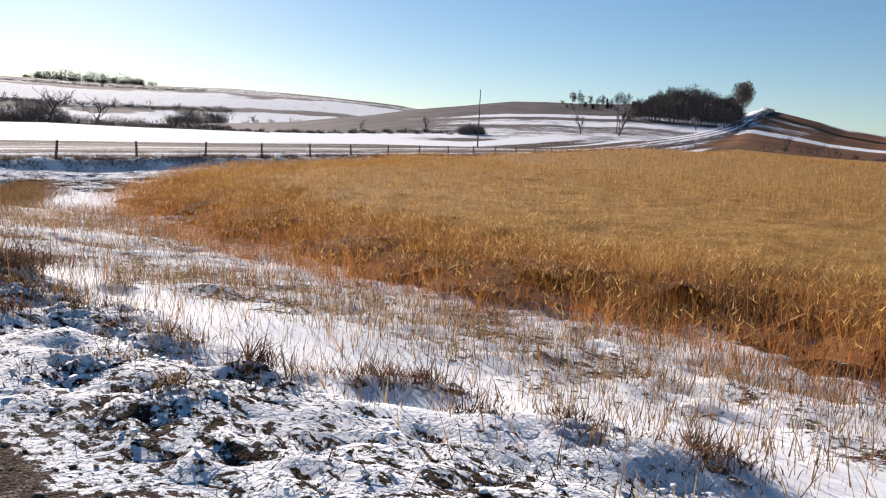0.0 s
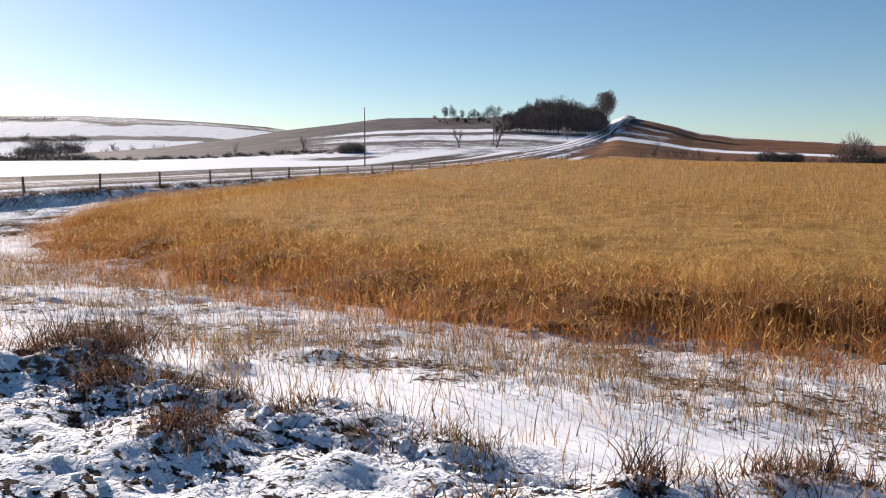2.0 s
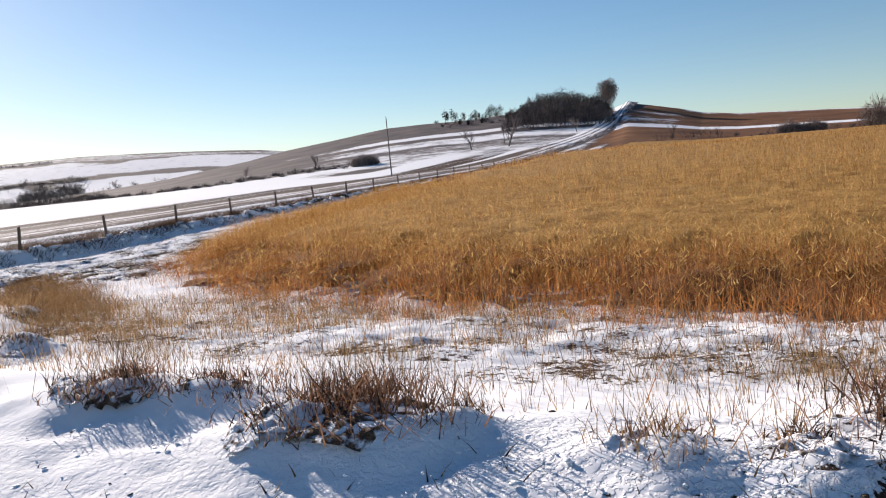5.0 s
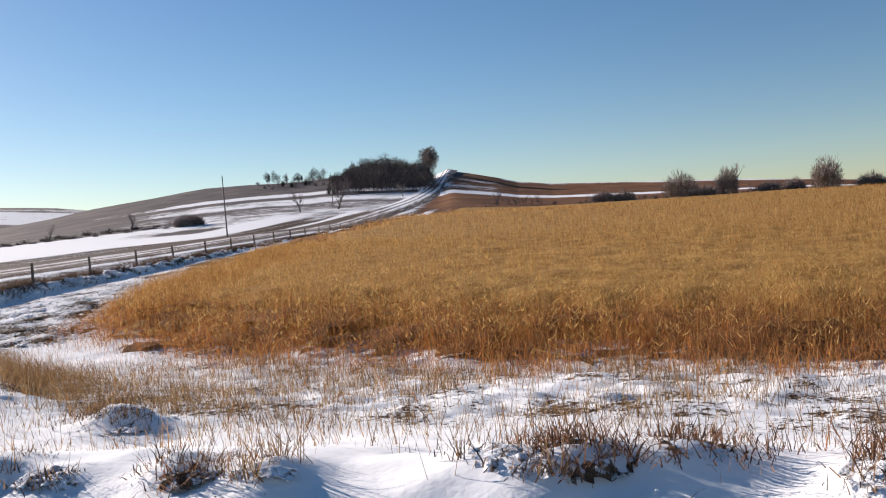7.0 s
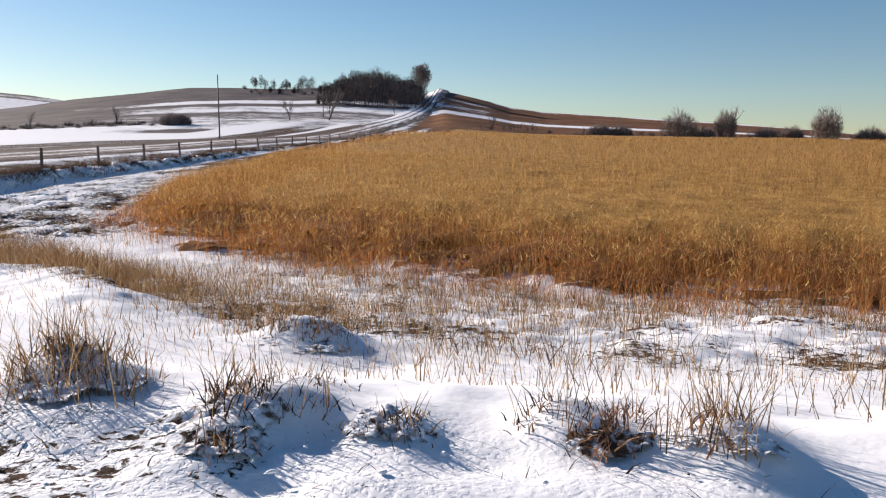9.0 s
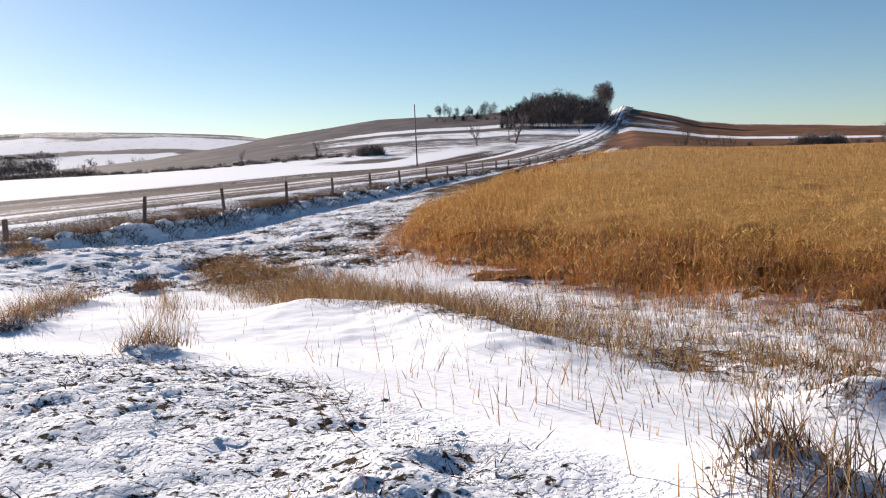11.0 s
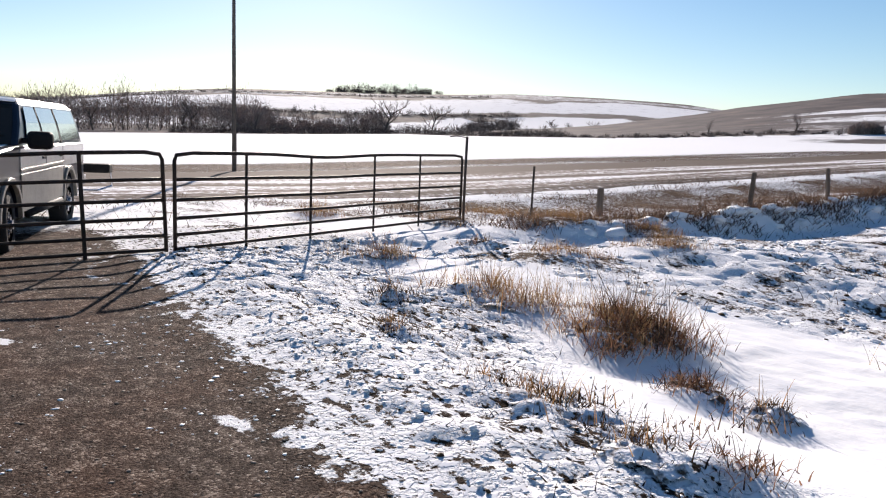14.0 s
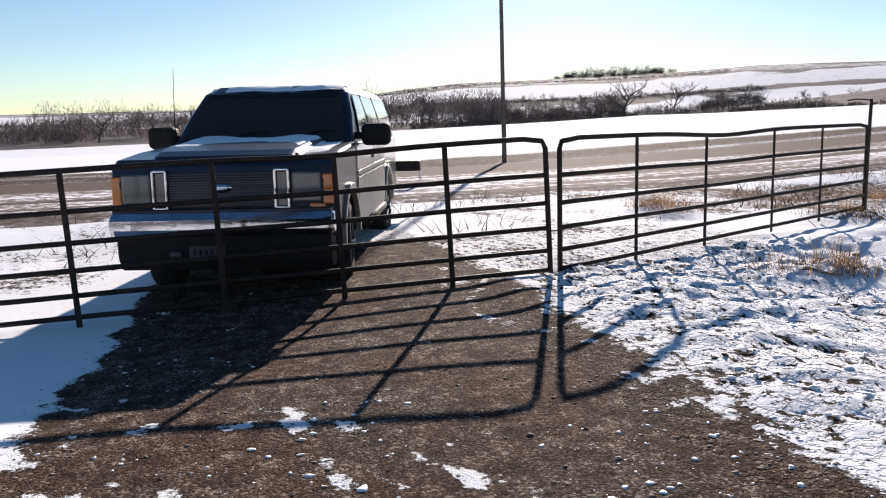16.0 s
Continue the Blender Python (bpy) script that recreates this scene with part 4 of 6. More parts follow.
def road_material():
    m = bpy.data.materials.new("snowy_gravel_road")
    m.use_nodes = True
    nt = m.node_tree
    N, Lk = nt.nodes.new, nt.links.new
    bsdf = nt.nodes["Principled BSDF"]
    tc = N("ShaderNodeTexCoord")
    mp = N("ShaderNodeMapping")
    mp.inputs["Scale"].default_value = (2.2, 0.09, 1)
    Lk(tc.outputs["Object"], mp.inputs["Vector"])
    streak, fine = N("ShaderNodeTexNoise"), N("ShaderNodeTexNoise")
    streak.inputs["Scale"].default_value, streak.inputs["Detail"].default_value = 1.0, 5
    fine.inputs["Scale"].default_value, fine.inputs["Detail"].default_value = 5.0, 5
    Lk(mp.outputs[0], streak.inputs["Vector"])
    Lk(tc.outputs["Object"], fine.inputs["Vector"])
    ac, cl = N("ShaderNodeAttribute"), N("ShaderNodeAttribute")
    ac.attribute_name, cl.attribute_name = "across", "climb"
    half = N("ShaderNodeMath")
    half.operation = "MULTIPLY_ADD"
    half.inputs[1].default_value, half.inputs[2].default_value = 0.5, 0.5
    Lk(ac.outputs["Fac"], half.inputs[0])
    lanes, tracks = N("ShaderNodeValToRGB"), N("ShaderNodeValToRGB")
    for r, stops in ((lanes, ((0.0, 0.2), (0.42, 0.25), (0.5, 0.5), (0.62, 0.6), (0.7, 0.3), (0.76, 0.58), (0.9, 0.45), (1.0, 0.4))),
                     (tracks, ((0.0, 0.75), (0.2, 0.8), (0.3, 0.3), (0.38, 0.75), (0.55, 0.8), (0.64, 0.28), (0.74, 0.8), (1.0, 0.45)))):
        els = r.color_ramp.elements
        while len(els) < len(stops):
            els.new(0.5)
        for e, (p, v) in zip(els, stops):
            e.position, e.color = p, (v, v, v, 1)
        Lk(half.outputs[0], r.inputs["Fac"])
    mx = N("ShaderNodeMix")
    mx.data_type = "RGBA"
    Lk(cl.outputs["Fac"], mx.inputs["Factor"])
    Lk(lanes.outputs["Color"], mx.inputs["A"])
    Lk(tracks.outputs["Color"], mx.inputs["B"])
    s1, s2 = N("ShaderNodeMath"), N("ShaderNodeMath")
    s1.operation = s2.operation = "MULTIPLY_ADD"
    s1.inputs[1].default_value = 0.8
    s2.inputs[1].default_value, s2.inputs[2].default_value = 0.7, -0.75
    Lk(streak.outputs["Fac"], s1.inputs[0])
    Lk(fine.outputs["Fac"], s2.inputs[0])
    Lk(s2.outputs[0], s1.inputs[2])
    ad = N("ShaderNodeMath")
    ad.operation = "ADD"
    Lk(mx.outputs["Result"], ad.inputs[0])
    Lk(s1.outputs[0], ad.inputs[1])
    col = N("ShaderNodeValToRGB")
    els = col.color_ramp.elements
    els.new(0.5)
    for e, (p, c) in zip(els, ((0.36, (0.11, 0.088, 0.075)), (0.52, (0.25, 0.21, 0.19)), (0.62, (0.8, 0.8, 0.82)))):
        e.position, e.color = p, (*c, 1)
    Lk(ad.outputs[0], col.inputs["Fac"])
    Lk(col.outputs["Color"], bsdf.inputs["Base Color"])
    bsdf.inputs["Roughness"].default_value, bsdf.inputs["Specular IOR Level"].default_value = 0.9, 0.02
    bp = N("ShaderNodeBump")
    bp.inputs["Strength"].default_value, bp.inputs["Distance"].default_value = 0.6, 0.06
    Lk(ad.outputs[0], bp.inputs["Height"])
    Lk(bp.outputs["Normal"], bsdf.inputs["Normal"])
    return m


build_road()


# ---------------------------------------------------------------- trees
def polar(b, r):
    return HUB[0] - r * math.sin(radians(b)), HUB[1] + r * math.cos(radians(b))


def bare_tree(height, spread, seed, label, levels=4, trunk=0.03, fork=0.28):
    """A leafless tree: a tapered trunk that forks into limbs, branches and twigs."""
    rng = random.Random(seed)
    e = empty("bare_tree")
    tagged(e, label, "tree", "leafless trees")
    wood, crown = bmesh.new(), bmesh.new()

    def limb(bm, p, way, length, r, depth):
        pts, rad = [p], [r]
        q, w = p.copy(), way.copy()
        n = 4 if depth < 2 else 2
        for k in range(n):
            w = (w + Vector((rng.gauss(0, 0.14), rng.gauss(0, 0.14), 0.05 + rng.gauss(0, 0.08)))).normalized()
            q = q + w * length / n
            pts.append(q.copy())
            rad.append(r * (1 - 0.6 * (k + 1) / n))
        tube(bm, pts, rad, 7 if depth == 0 else (5 if depth == 1 else 3), caps=depth < 2)
        if depth >= levels:
            return
        kids = (6, 4, 4, 3, 3)[depth]
        for k in range(kids):
            t = fork + (1 - fork) * (k + rng.random()) / kids if depth == 0 else 0.25 + 0.75 * (k + rng.random()) / kids
            i = min(int(t * n), n - 1)
            at = pts[i].lerp(pts[i + 1], t * n - i)
            az = rng.uniform(0, 2 * math.pi)
            out = Vector((math.cos(az), math.sin(az), 0))
            kid = (w * (0.7 if depth else 0.55) + out * spread * rng.uniform(0.7, 1.2) + Vector((0, 0, 0.45))).normalized()
            limb(wood if depth < 1 else crown, at, kid, length * rng.uniform(0.45, 0.68), max(r * 0.5, 0.022 * height / 8), depth + 1)

    limb(wood, Vector((0, 0, -0.4)), Vector((0, 0, 1)), height * 0.62, height * trunk, 0)
    part("trunk", wood, M_BARK, e)
    part("crown", crown, M_TWIG, e)
    return e


def put_tree(src, b, r, scale, turn, used):
    x, y = polar(b, r)
    m = pose(x, y, land1(x, y) - 0.2, 0, 0, turn) @ Matrix.Diagonal((scale, scale, scale, 1))
    if src.name in used:
        c = copy_thing(src, m)
        c.scale = (scale, scale, scale)
        return c
    used.add(src.name)
    src.matrix_world = m
    return src


def build_trees():
    used = set()
    wide = bare_tree(9, 0.95, 3, "leafless spreading tree standing in the snowy valley")
    tall = bare_tree(9, 0.6, 8, "slender leafless tree on snowy ground")
    bushy = bare_tree(6, 1.0, 12, "low leafless bush with many stems", levels=4, trunk=0.02, fork=0.06)
    rng = random.Random(4)
    for src, b, r, s in (
        # valley trees
        (wide, 54.5, 205, 1.15), (wide, 51.5, 200, 0.95), (wide, 47.6, 300, 0.6),
        # roadside trees below the hill
        (tall, 14.7, 205, 0.85), (tall, 17.3, 205, 0.6), (tall, 9.9, 240, 0.5),
        (tall, 28.6, 200, 0.5), (bushy, 33.5, 215, 0.6),
        # along the far hillside
        (wide, 42.2, 420, 1.1), (tall, 41.0, 430, 0.9), (wide, 39.2, 430, 1.1), (tall, 43.0, 425, 0.8), (tall, 36.8, 430, 0.8),
        # beyond the golden field
        (tall, -12.5, 190, 0.8), (bushy, -14.2, 186, 0.5),
        (bushy, -5.2, 185, 0.45), (tall, 3.4, 188, 0.4), (bushy, -26.5, 165, 0.7),
    ):
        put_tree(src, b, r, s * rng.uniform(0.92, 1.08), rng.uniform(0, 360), used)
    # creek belt beyond the snow field
    for k in range(34):
        b = 60 + 34 * (k + rng.random()) / 34
        src = rng.choice((wide, wide, bushy, tall))
        put_tree(src, b, rng.uniform(205, 270), rng.uniform(1.05, 1.65) * (0.6 if b < 64 else (0.8 if b < 70 else 0.6)), rng.uniform(0, 360), used)


build_trees()


def thicket(name, spots, per, twig, mat, label, seed, category="woods"):
    """Far woods: for each tree a crown of many thin twigs or leaf tufts round a stem, all in one mesh. Spots: x, y, height, radius, base share."""
    rng = np.random.RandomState(seed)
    V, F, base = [], [], 0
    for x, y, h, rad, low in spots:
        z0 = land1(x, y) - 0.3
        n = per
        u = rng.normal(size=(n, 3))
        u /= np.linalg.norm(u, axis=1)[:, None]
        rr = rng.rand(n) ** 0.45
        lump = 1 + 0.22 * np.sin(u[:, 0] * 5 + seed) * np.cos(u[:, 1] * 4 + h)
        c = np.stack([x + u[:, 0] * rr * rad * lump, y + u[:, 1] * rr * rad * lump, z0 + h * (low + (1 - low) * (0.5 + 0.5 * u[:, 2] * rr * lump))], 1)
        way = np.stack([u[:, 0] * 0.7, u[:, 1] * 0.7, np.abs(u[:, 2]) + 0.5], 1) + rng.normal(size=(n, 3)) * 0.35
        way /= np.linalg.norm(way, axis=1)[:, None]
        side = np.cross(way, rng.normal(size=(n, 3)))
        side /= np.linalg.norm(side, axis=1)[:, None]
        ln, wd = twig[0] * (0.5 + rng.rand(n))[:, None], twig[1] * (0.6 + 0.8 * rng.rand(n))[:, None]
        V.append(np.stack([c - way * ln / 2 - side * wd / 2, c - way * ln / 2 + side * wd / 2, c + way * ln / 2], 1).reshape(-1, 3))
        F.append(base + np.arange(3 * n).reshape(-1, 3))
        base += 3 * n
        # stem
        s = 0.012 * h + 0.03
        ring = np.array([[math.cos(a), math.sin(a)] for a in (0, 2.1, 4.2)])
        lo_ = np.stack([x + ring[:, 0] * s, y + ring[:, 1] * s, np.full(3, z0)], 1)
        hi_ = np.stack([x + ring[:, 0] * s * 0.4, y + ring[:, 1] * s * 0.4, np.full(3, z0 + h * 0.8)], 1)
        V.append(np.concatenate([lo_, hi_]))
        F.append(base + np.array([[0, 1, 4], [0, 4, 3], [1, 2, 5], [1, 5, 4], [2, 0, 3], [2, 3, 5]]))
        base += 6
    ob = mesh_np(name, np.concatenate(V), np.concatenate(F), mat)
    return tagged(ob, label, category, kind="stuff")


def build_woods():
    rng = random.Random(11)

    def spots(n, b0, b1, r0, r1, h0, h1, rad, low=0.1):
        out = []
        for k in range(n):
            b = b0 + (b1 - b0) * (k + rng.random()) / n
            x, y = polar(b, rng.uniform(r0, r1))
            h = rng.uniform(h0, h1)
            out.append((x, y, h, h * rad * rng.uniform(0.8, 1.2), low))
        return out
    def grove(n, b0, b1, r0, r1, rad, low):
        """Crowns that stand tallest at the middle of the grove."""
        out = []
        for x, y, h, w, l in spots(n, b0, b1, r0, r1, 0.75, 1.1, rad, low):
            b = math.degrees(math.atan2(HUB[0] - x, y - HUB[1]))
            top = float(np.interp(b, (7.4, 8.2, 9.0, 10.0, 11.2, 12.0, 13.2, 14.6, 15.2), (5.0, 7.0, 7.5, 9.0, 10.5, 9.6, 7.0, 4.6, 3.0)))
            out.append((x, y, h * top, w * top, l))
        return out
    thicket("hill_grove", grove(70, 7.7, 14.9, 268, 318, 0.3, 0.1) + grove(40, 8.0, 13.6, 285, 320, 0.26, 0.2), 420, (0.9, 0.12), M_TWIG_DARK, "dense dark leafless grove on the hillside", 1)
    thicket("grove_floor", grove(60, 7.4, 15.2, 258, 275, 0.35, 0.0), 160, (0.8, 0.14), M_TWIG_DARK, "dark scrub along the foot of the hillside grove", 13)
    thicket("hill_grove_cedars", grove(12, 8.5, 13.8, 290, 322, 0.22, 0.1), 380, (0.6, 0.2), M_CEDAR, "dark evergreens among the hillside grove", 2)
    thicket("small_cedars", spots(16, 15.2, 19.6, 300, 335, 2.0, 5.6, 0.3), 260, (0.5, 0.16), M_CEDAR, "small dark evergreens along the hilltop", 3)
    thicket("hilltop_bushes", spots(14, 14.8, 20.2, 295, 335, 1.2, 2.6, 0.6, 0.0), 160, (0.6, 0.1), M_TWIG, "low leafless bushes between the hilltop evergreens", 14)
    thicket("ridge_grove", spots(22, 49.6, 57.2, 830, 890, 3, 7, 1.0, -0.2) + spots(20, 50.0, 56.6, 830, 890, 6, 13, 0.55, -0.1), 260, (2.0, 0.3), M_TWIG_DARK, "dark grove on the far ridge", 4)
    thicket("hillside_brush", spots(30, 44.4, 48.0, 470, 560, 6, 11, 0.6), 300, (1.6, 0.2), M_TWIG_DARK, "patch of dark brush on the far hillside", 5)
    thicket("hillside_scrub", spots(50, 34, 44.5, 430, 470, 2.5, 5, 0.6), 110, (1.0, 0.16), M_TWIG_DARK, "line of scrub along the far hillside", 6)
    thicket("creek_brush", spots(70, 62, 76, 212, 285, 7, 13, 0.36, 0.0) + spots(60, 75, 90, 212, 285, 5, 11, 0.4, 0.0) + spots(60, 88, 102, 212, 285, 3.5, 6.5, 0.5, 0.0) + spots(60, 54, 64, 225, 280, 3, 8, 0.4, 0.0), 420, (1.1, 0.1), M_TWIG, "leafless brush and young trees along the creek", 7)
    thicket("valley_scrub", spots(60, 24, 44, 184, 200, 0.5, 1.5, 0.9, 0.0) + spots(170, 43, 68, 186, 212, 1.2, 3.0, 0.9, 0.0), 120, (0.6, 0.09), M_TWIG_DARK, "low scrub along the edge of the snow field", 8)
    thicket("hedge_lines", spots(240, 44, 84, 622, 632, 1.5, 4.0, 1.5, -0.2) + spots(150, 46, 80, 768, 776, 1.5, 4.0, 1.6, -0.2) + spots(40, 46, 80, 600, 640, 4, 8, 0.5), 45, (1.6, 0.3), M_TWIG_DARK, "thin dark hedge lines between far fields", 9)
    thicket("field_edge_brush", spots(60, -32, 4, 168, 196, 1.0, 3.0, 0.6), 90, (0.7, 0.08), M_TWIG_DARK, "leafless brush beyond the golden field", 10)
    for k, (b, r, h, rad) in enumerate(((-9.4, 172, 6.6, 3.6), (-12.5, 182, 6.8, 1.9), (-18.6, 168, 7.4, 2.6), (-4.2, 180, 3.2, 2.0), (-5.6, 180, 3.0, 1.6), (-11.0, 176, 3.2, 2.2), (-15.2, 182, 3.0, 2.2), (-16.6, 178, 3.4, 2.0), (-21.2, 170, 3.6, 2.6), (-23.0, 172, 4.0, 2.6), (-24.6, 172, 3.6, 2.4), (25.0, 188, 3.0, 2.4))):
        x, y = polar(b, r)
        ob = thicket("bush", [(x, y, h, rad, 0.0), (x + 1.5, y + 1, h * 0.8, rad * 0.7, 0.0), (x - 1.6, y - 1, h * 0.75, rad * 0.7, 0.0)], 1400, (1.0, 0.07), M_TWIG, "leafless grey-brown bush beyond the golden field", 40 + k, "bush")
        del ob["kind"]
        tagged(ob, group="leafless bushes")
    x, y = polar(7.8, 318)
    thicket("round_tree", [(x, y, 13.0, 4.1, 0.3)], 6000, (1.0, 0.1), M_TWIG, "tall round-crowned leafless tree on the hilltop", 12, "tree")


M_TWIG_DARK = material("dark_twigs", (0.1, 0.08, 0.073), 0.9, vary=0.4, scale=1.5, second=(0.18, 0.145, 0.13), per="Island", spec=0.1)
build_woods()


# ---------------------------------------------------------------- weeds along the drive
def weed_clump(x, y, rad, h, kind, label, seed):
    """A dead weed clump: a ragged snow-caught mound of leaves with hooked and upright stems. Kinds: dark, red, tan (upright grass)."""
    rng = np.random.RandomState(seed)
    z = land1(x, y)
    e = empty("weed_clump", pose(x, y, z + 0.85 * clump_mound(rad, h)))
    tagged(e, label, "weeds", "weed clumps along the drive")
    k = 26
    mound = {"dark": 0.22, "red": 0.17, "tan": 0.1}[kind] * h
    gx, gy = np.meshgrid(np.linspace(-1, 1, k), np.linspace(-1, 1, k))
    px, py = gx.ravel() * rad * 1.15, gy.ravel() * rad * 1.15
    ragged = np.hypot(gx, gy).ravel() * 1.1 + 0.45 * fbm(px + x, py + y, 0.22, 2, seed + 7)
    pz = np.clip(1 - ragged ** 2, -0.6, 1) * mound * (1 + 0.5 * fbm(px + x, py + y, 0.16, 2, seed + 3)) + (0.03 + 0.1 * mound) * fbm(px + x, py + y, 0.06, 2, seed) - 0.035
    pz = pz + land(px + x, py + y) - z
    i = (np.arange(k - 1)[:, None] * k + np.arange(k - 1)[None]).ravel()
    f = np.stack([i, i + 1, i + 1 + k, i + k], 1)
    f = f[(ragged[f] < 0.95).all(1)]
    ob = mesh_np("leaf_mat", np.stack([px, py, pz], 1), f, {"dark": M_SNOWMAT, "red": M_LEAFMAT, "tan": M_SNOWMAT}[kind], smooth=True)
    ob.parent = e
    hubs = rng.normal(size=(6, 2)) * rad * 0.55
    tallness = 0.55 + 0.6 * rng.rand(6)

    def stems(name, m, mat, height, width, lean, sag, fuzz):
        """Tapered stems out of the hubs; sag bends their tips over."""
        own = rng.randint(0, len(hubs), m)
        bx = hubs[own, 0] + rng.normal(size=m) * rad * (0.28 if not fuzz else 0.42)
        by = hubs[own, 1] + rng.normal(size=m) * rad * (0.28 if not fuzz else 0.42)
        q = np.minimum(np.hypot(bx, by) / rad, 1.1)
        hh = height * (0.35 + 0.75 * rng.rand(m)) * tallness[own] * np.clip(1.15 - 0.35 * q, 0.4, 1.2)
        wd = width * (0.6 + 0.8 * rng.rand(m))
        ang, fc = rng.rand(m) * 2 * np.pi, rng.rand(m) * np.pi
        ln = lean * (0.2 + rng.rand(m))
        lx, ly = np.cos(ang) * ln, np.sin(ang) * ln
        cx, cy = np.cos(fc) * wd / 2, np.sin(fc) * wd / 2
        base = mound * np.clip(1 - q * q, 0, 1) * 0.8 - 0.03
        vs, seg = [], 3
        for t in (0, 0.4, 0.75, 1.0):
            ox, oz = hh * (t + 0.6 * sag * t * t), hh * (t - sag * (0.4 + 0.6 * ln) * t ** 2.5)
            w = 1 - 0.75 * t
            vs += [np.stack([bx + lx * ox - cx * w, by + ly * ox - cy * w, base + oz], 1), np.stack([bx + lx * ox + cx * w, by + ly * ox + cy * w, base + oz], 1)]
        v = np.stack(vs, 1).reshape(-1, 3)
        b0 = np.arange(m)[:, None] * 8
        f = np.concatenate([b0 + np.array([[2 * s, 2 * s + 1, 2 * s + 3, 2 * s + 2]]) for s in range(seg)])
        ob = mesh_np(name, v, f, mat)
        ob["kind"] = "stuff"
        ob.parent = e

    area = rad * rad / 0.09
    if kind == "tan":
        stems("stem_tuft", int(60 * area) + 25, M_GRASS_TAN, h * 1.1, 0.006, 0.35, 0.3, True)
        stems("brown_tuft", int(80 * area) + 30, M_GRASS_BROWN, h, 0.007, 0.5, 0.45, True)
        stems("tangle", int(90 * area) + 25, M_WEED_RED, h * 0.6, 0.008, 0.9, 0.6, True)
    else:
        leaf, stalk = (M_WEED_RED, M_WEED) if kind == "red" else (M_WEED, M_GRASS_BROWN)
        stems("tangle", int((300 if kind == "red" else 130) * area) + 30, leaf, h * (0.85 if kind == "red" else 0.62), 0.009, 0.75, 0.6, True)
        stems("stalk_tuft", int(46 * area) + 10, stalk, h * 1.25, 0.007, 0.4, 0.3, False)
        stems("hooked_tuft", int(34 * area) + 8, M_WEED, h * 1.0, 0.009, 0.7, 0.9, False)
    return e


def mat_material(name, lo, hi):
    """Dead leaves and earth with snow caught in them."""
    m = material(name, (0.075, 0.05, 0.036), 0.95, vary=0.5, scale=14, second=(0.17, 0.11, 0.07), bump=1.0, bump_scale=30, spec=0.1)
    nt = m.node_tree
    ramp = next(n for n in nt.nodes if n.type == "VALTORGB")
    no, r2, mx = nt.nodes.new("ShaderNodeTexNoise"), nt.nodes.new("ShaderNodeMapRange"), nt.nodes.new("ShaderNodeMix")
    no.inputs["Scale"].default_value, no.inputs["Detail"].default_value = 16.0, 4
    r2.inputs["From Min"].default_value, r2.inputs["From Max"].default_value = lo, hi
    mx.data_type = "RGBA"
    mx.inputs["B"].default_value = (0.8, 0.81, 0.84, 1)
    tc = next(n for n in nt.nodes if n.type == "TEX_COORD")
    nt.links.new(tc.outputs["Object"], no.inputs["Vector"])
    nt.links.new(no.outputs["Fac"], r2.inputs["Value"])
    nt.links.new(r2.outputs["Result"], mx.inputs["Factor"])
    nt.links.new(ramp.outputs["Color"], mx.inputs["A"])
    nt.links.new(mx.outputs["Result"], nt.nodes["Principled BSDF"].inputs["Base Color"])
    return m


M_LEAFMAT = mat_material("leaf_mat", 0.5, 0.64)
M_SNOWMAT = mat_material("snowy_leaf_mat", 0.36, 0.52)
M_EARTH = material("frozen_earth", (0.05, 0.034, 0.023), 0.95, vary=0.5, scale=14, second=(0.12, 0.08, 0.05), bump=0.8, bump_scale=40, spec=0.1)
M_WEED_RED = material("reddish_weed", (0.15, 0.075, 0.05), 0.85, vary=0.4, scale=3, second=(0.34, 0.18, 0.1), per="Island", spec=0.2, thin=0.25)

M_GRASS_ROW = material("fence_row_grass", (0.085, 0.052, 0.038), 0.85, vary=0.4, scale=2, second=(0.22, 0.135, 0.09), per="Island", spec=0.2, thin=0.2)


def build_weeds():
    labels = {"dark": "dark dead weed clump half buried in snow", "red": "reddish dead weed clump in lumpy snow", "tan": "tan dry grass tussock standing in the snow"}
    k = 100
    for kind, rows in (("dark", DARK_CLUMPS), ("red", RED_CLUMPS), ("tan", TAN_CLUMPS)):
        for x, y, r, h in rows:
            weed_clump(x, y, r, h, kind, labels[kind], k)
            k += 1


build_weeds()


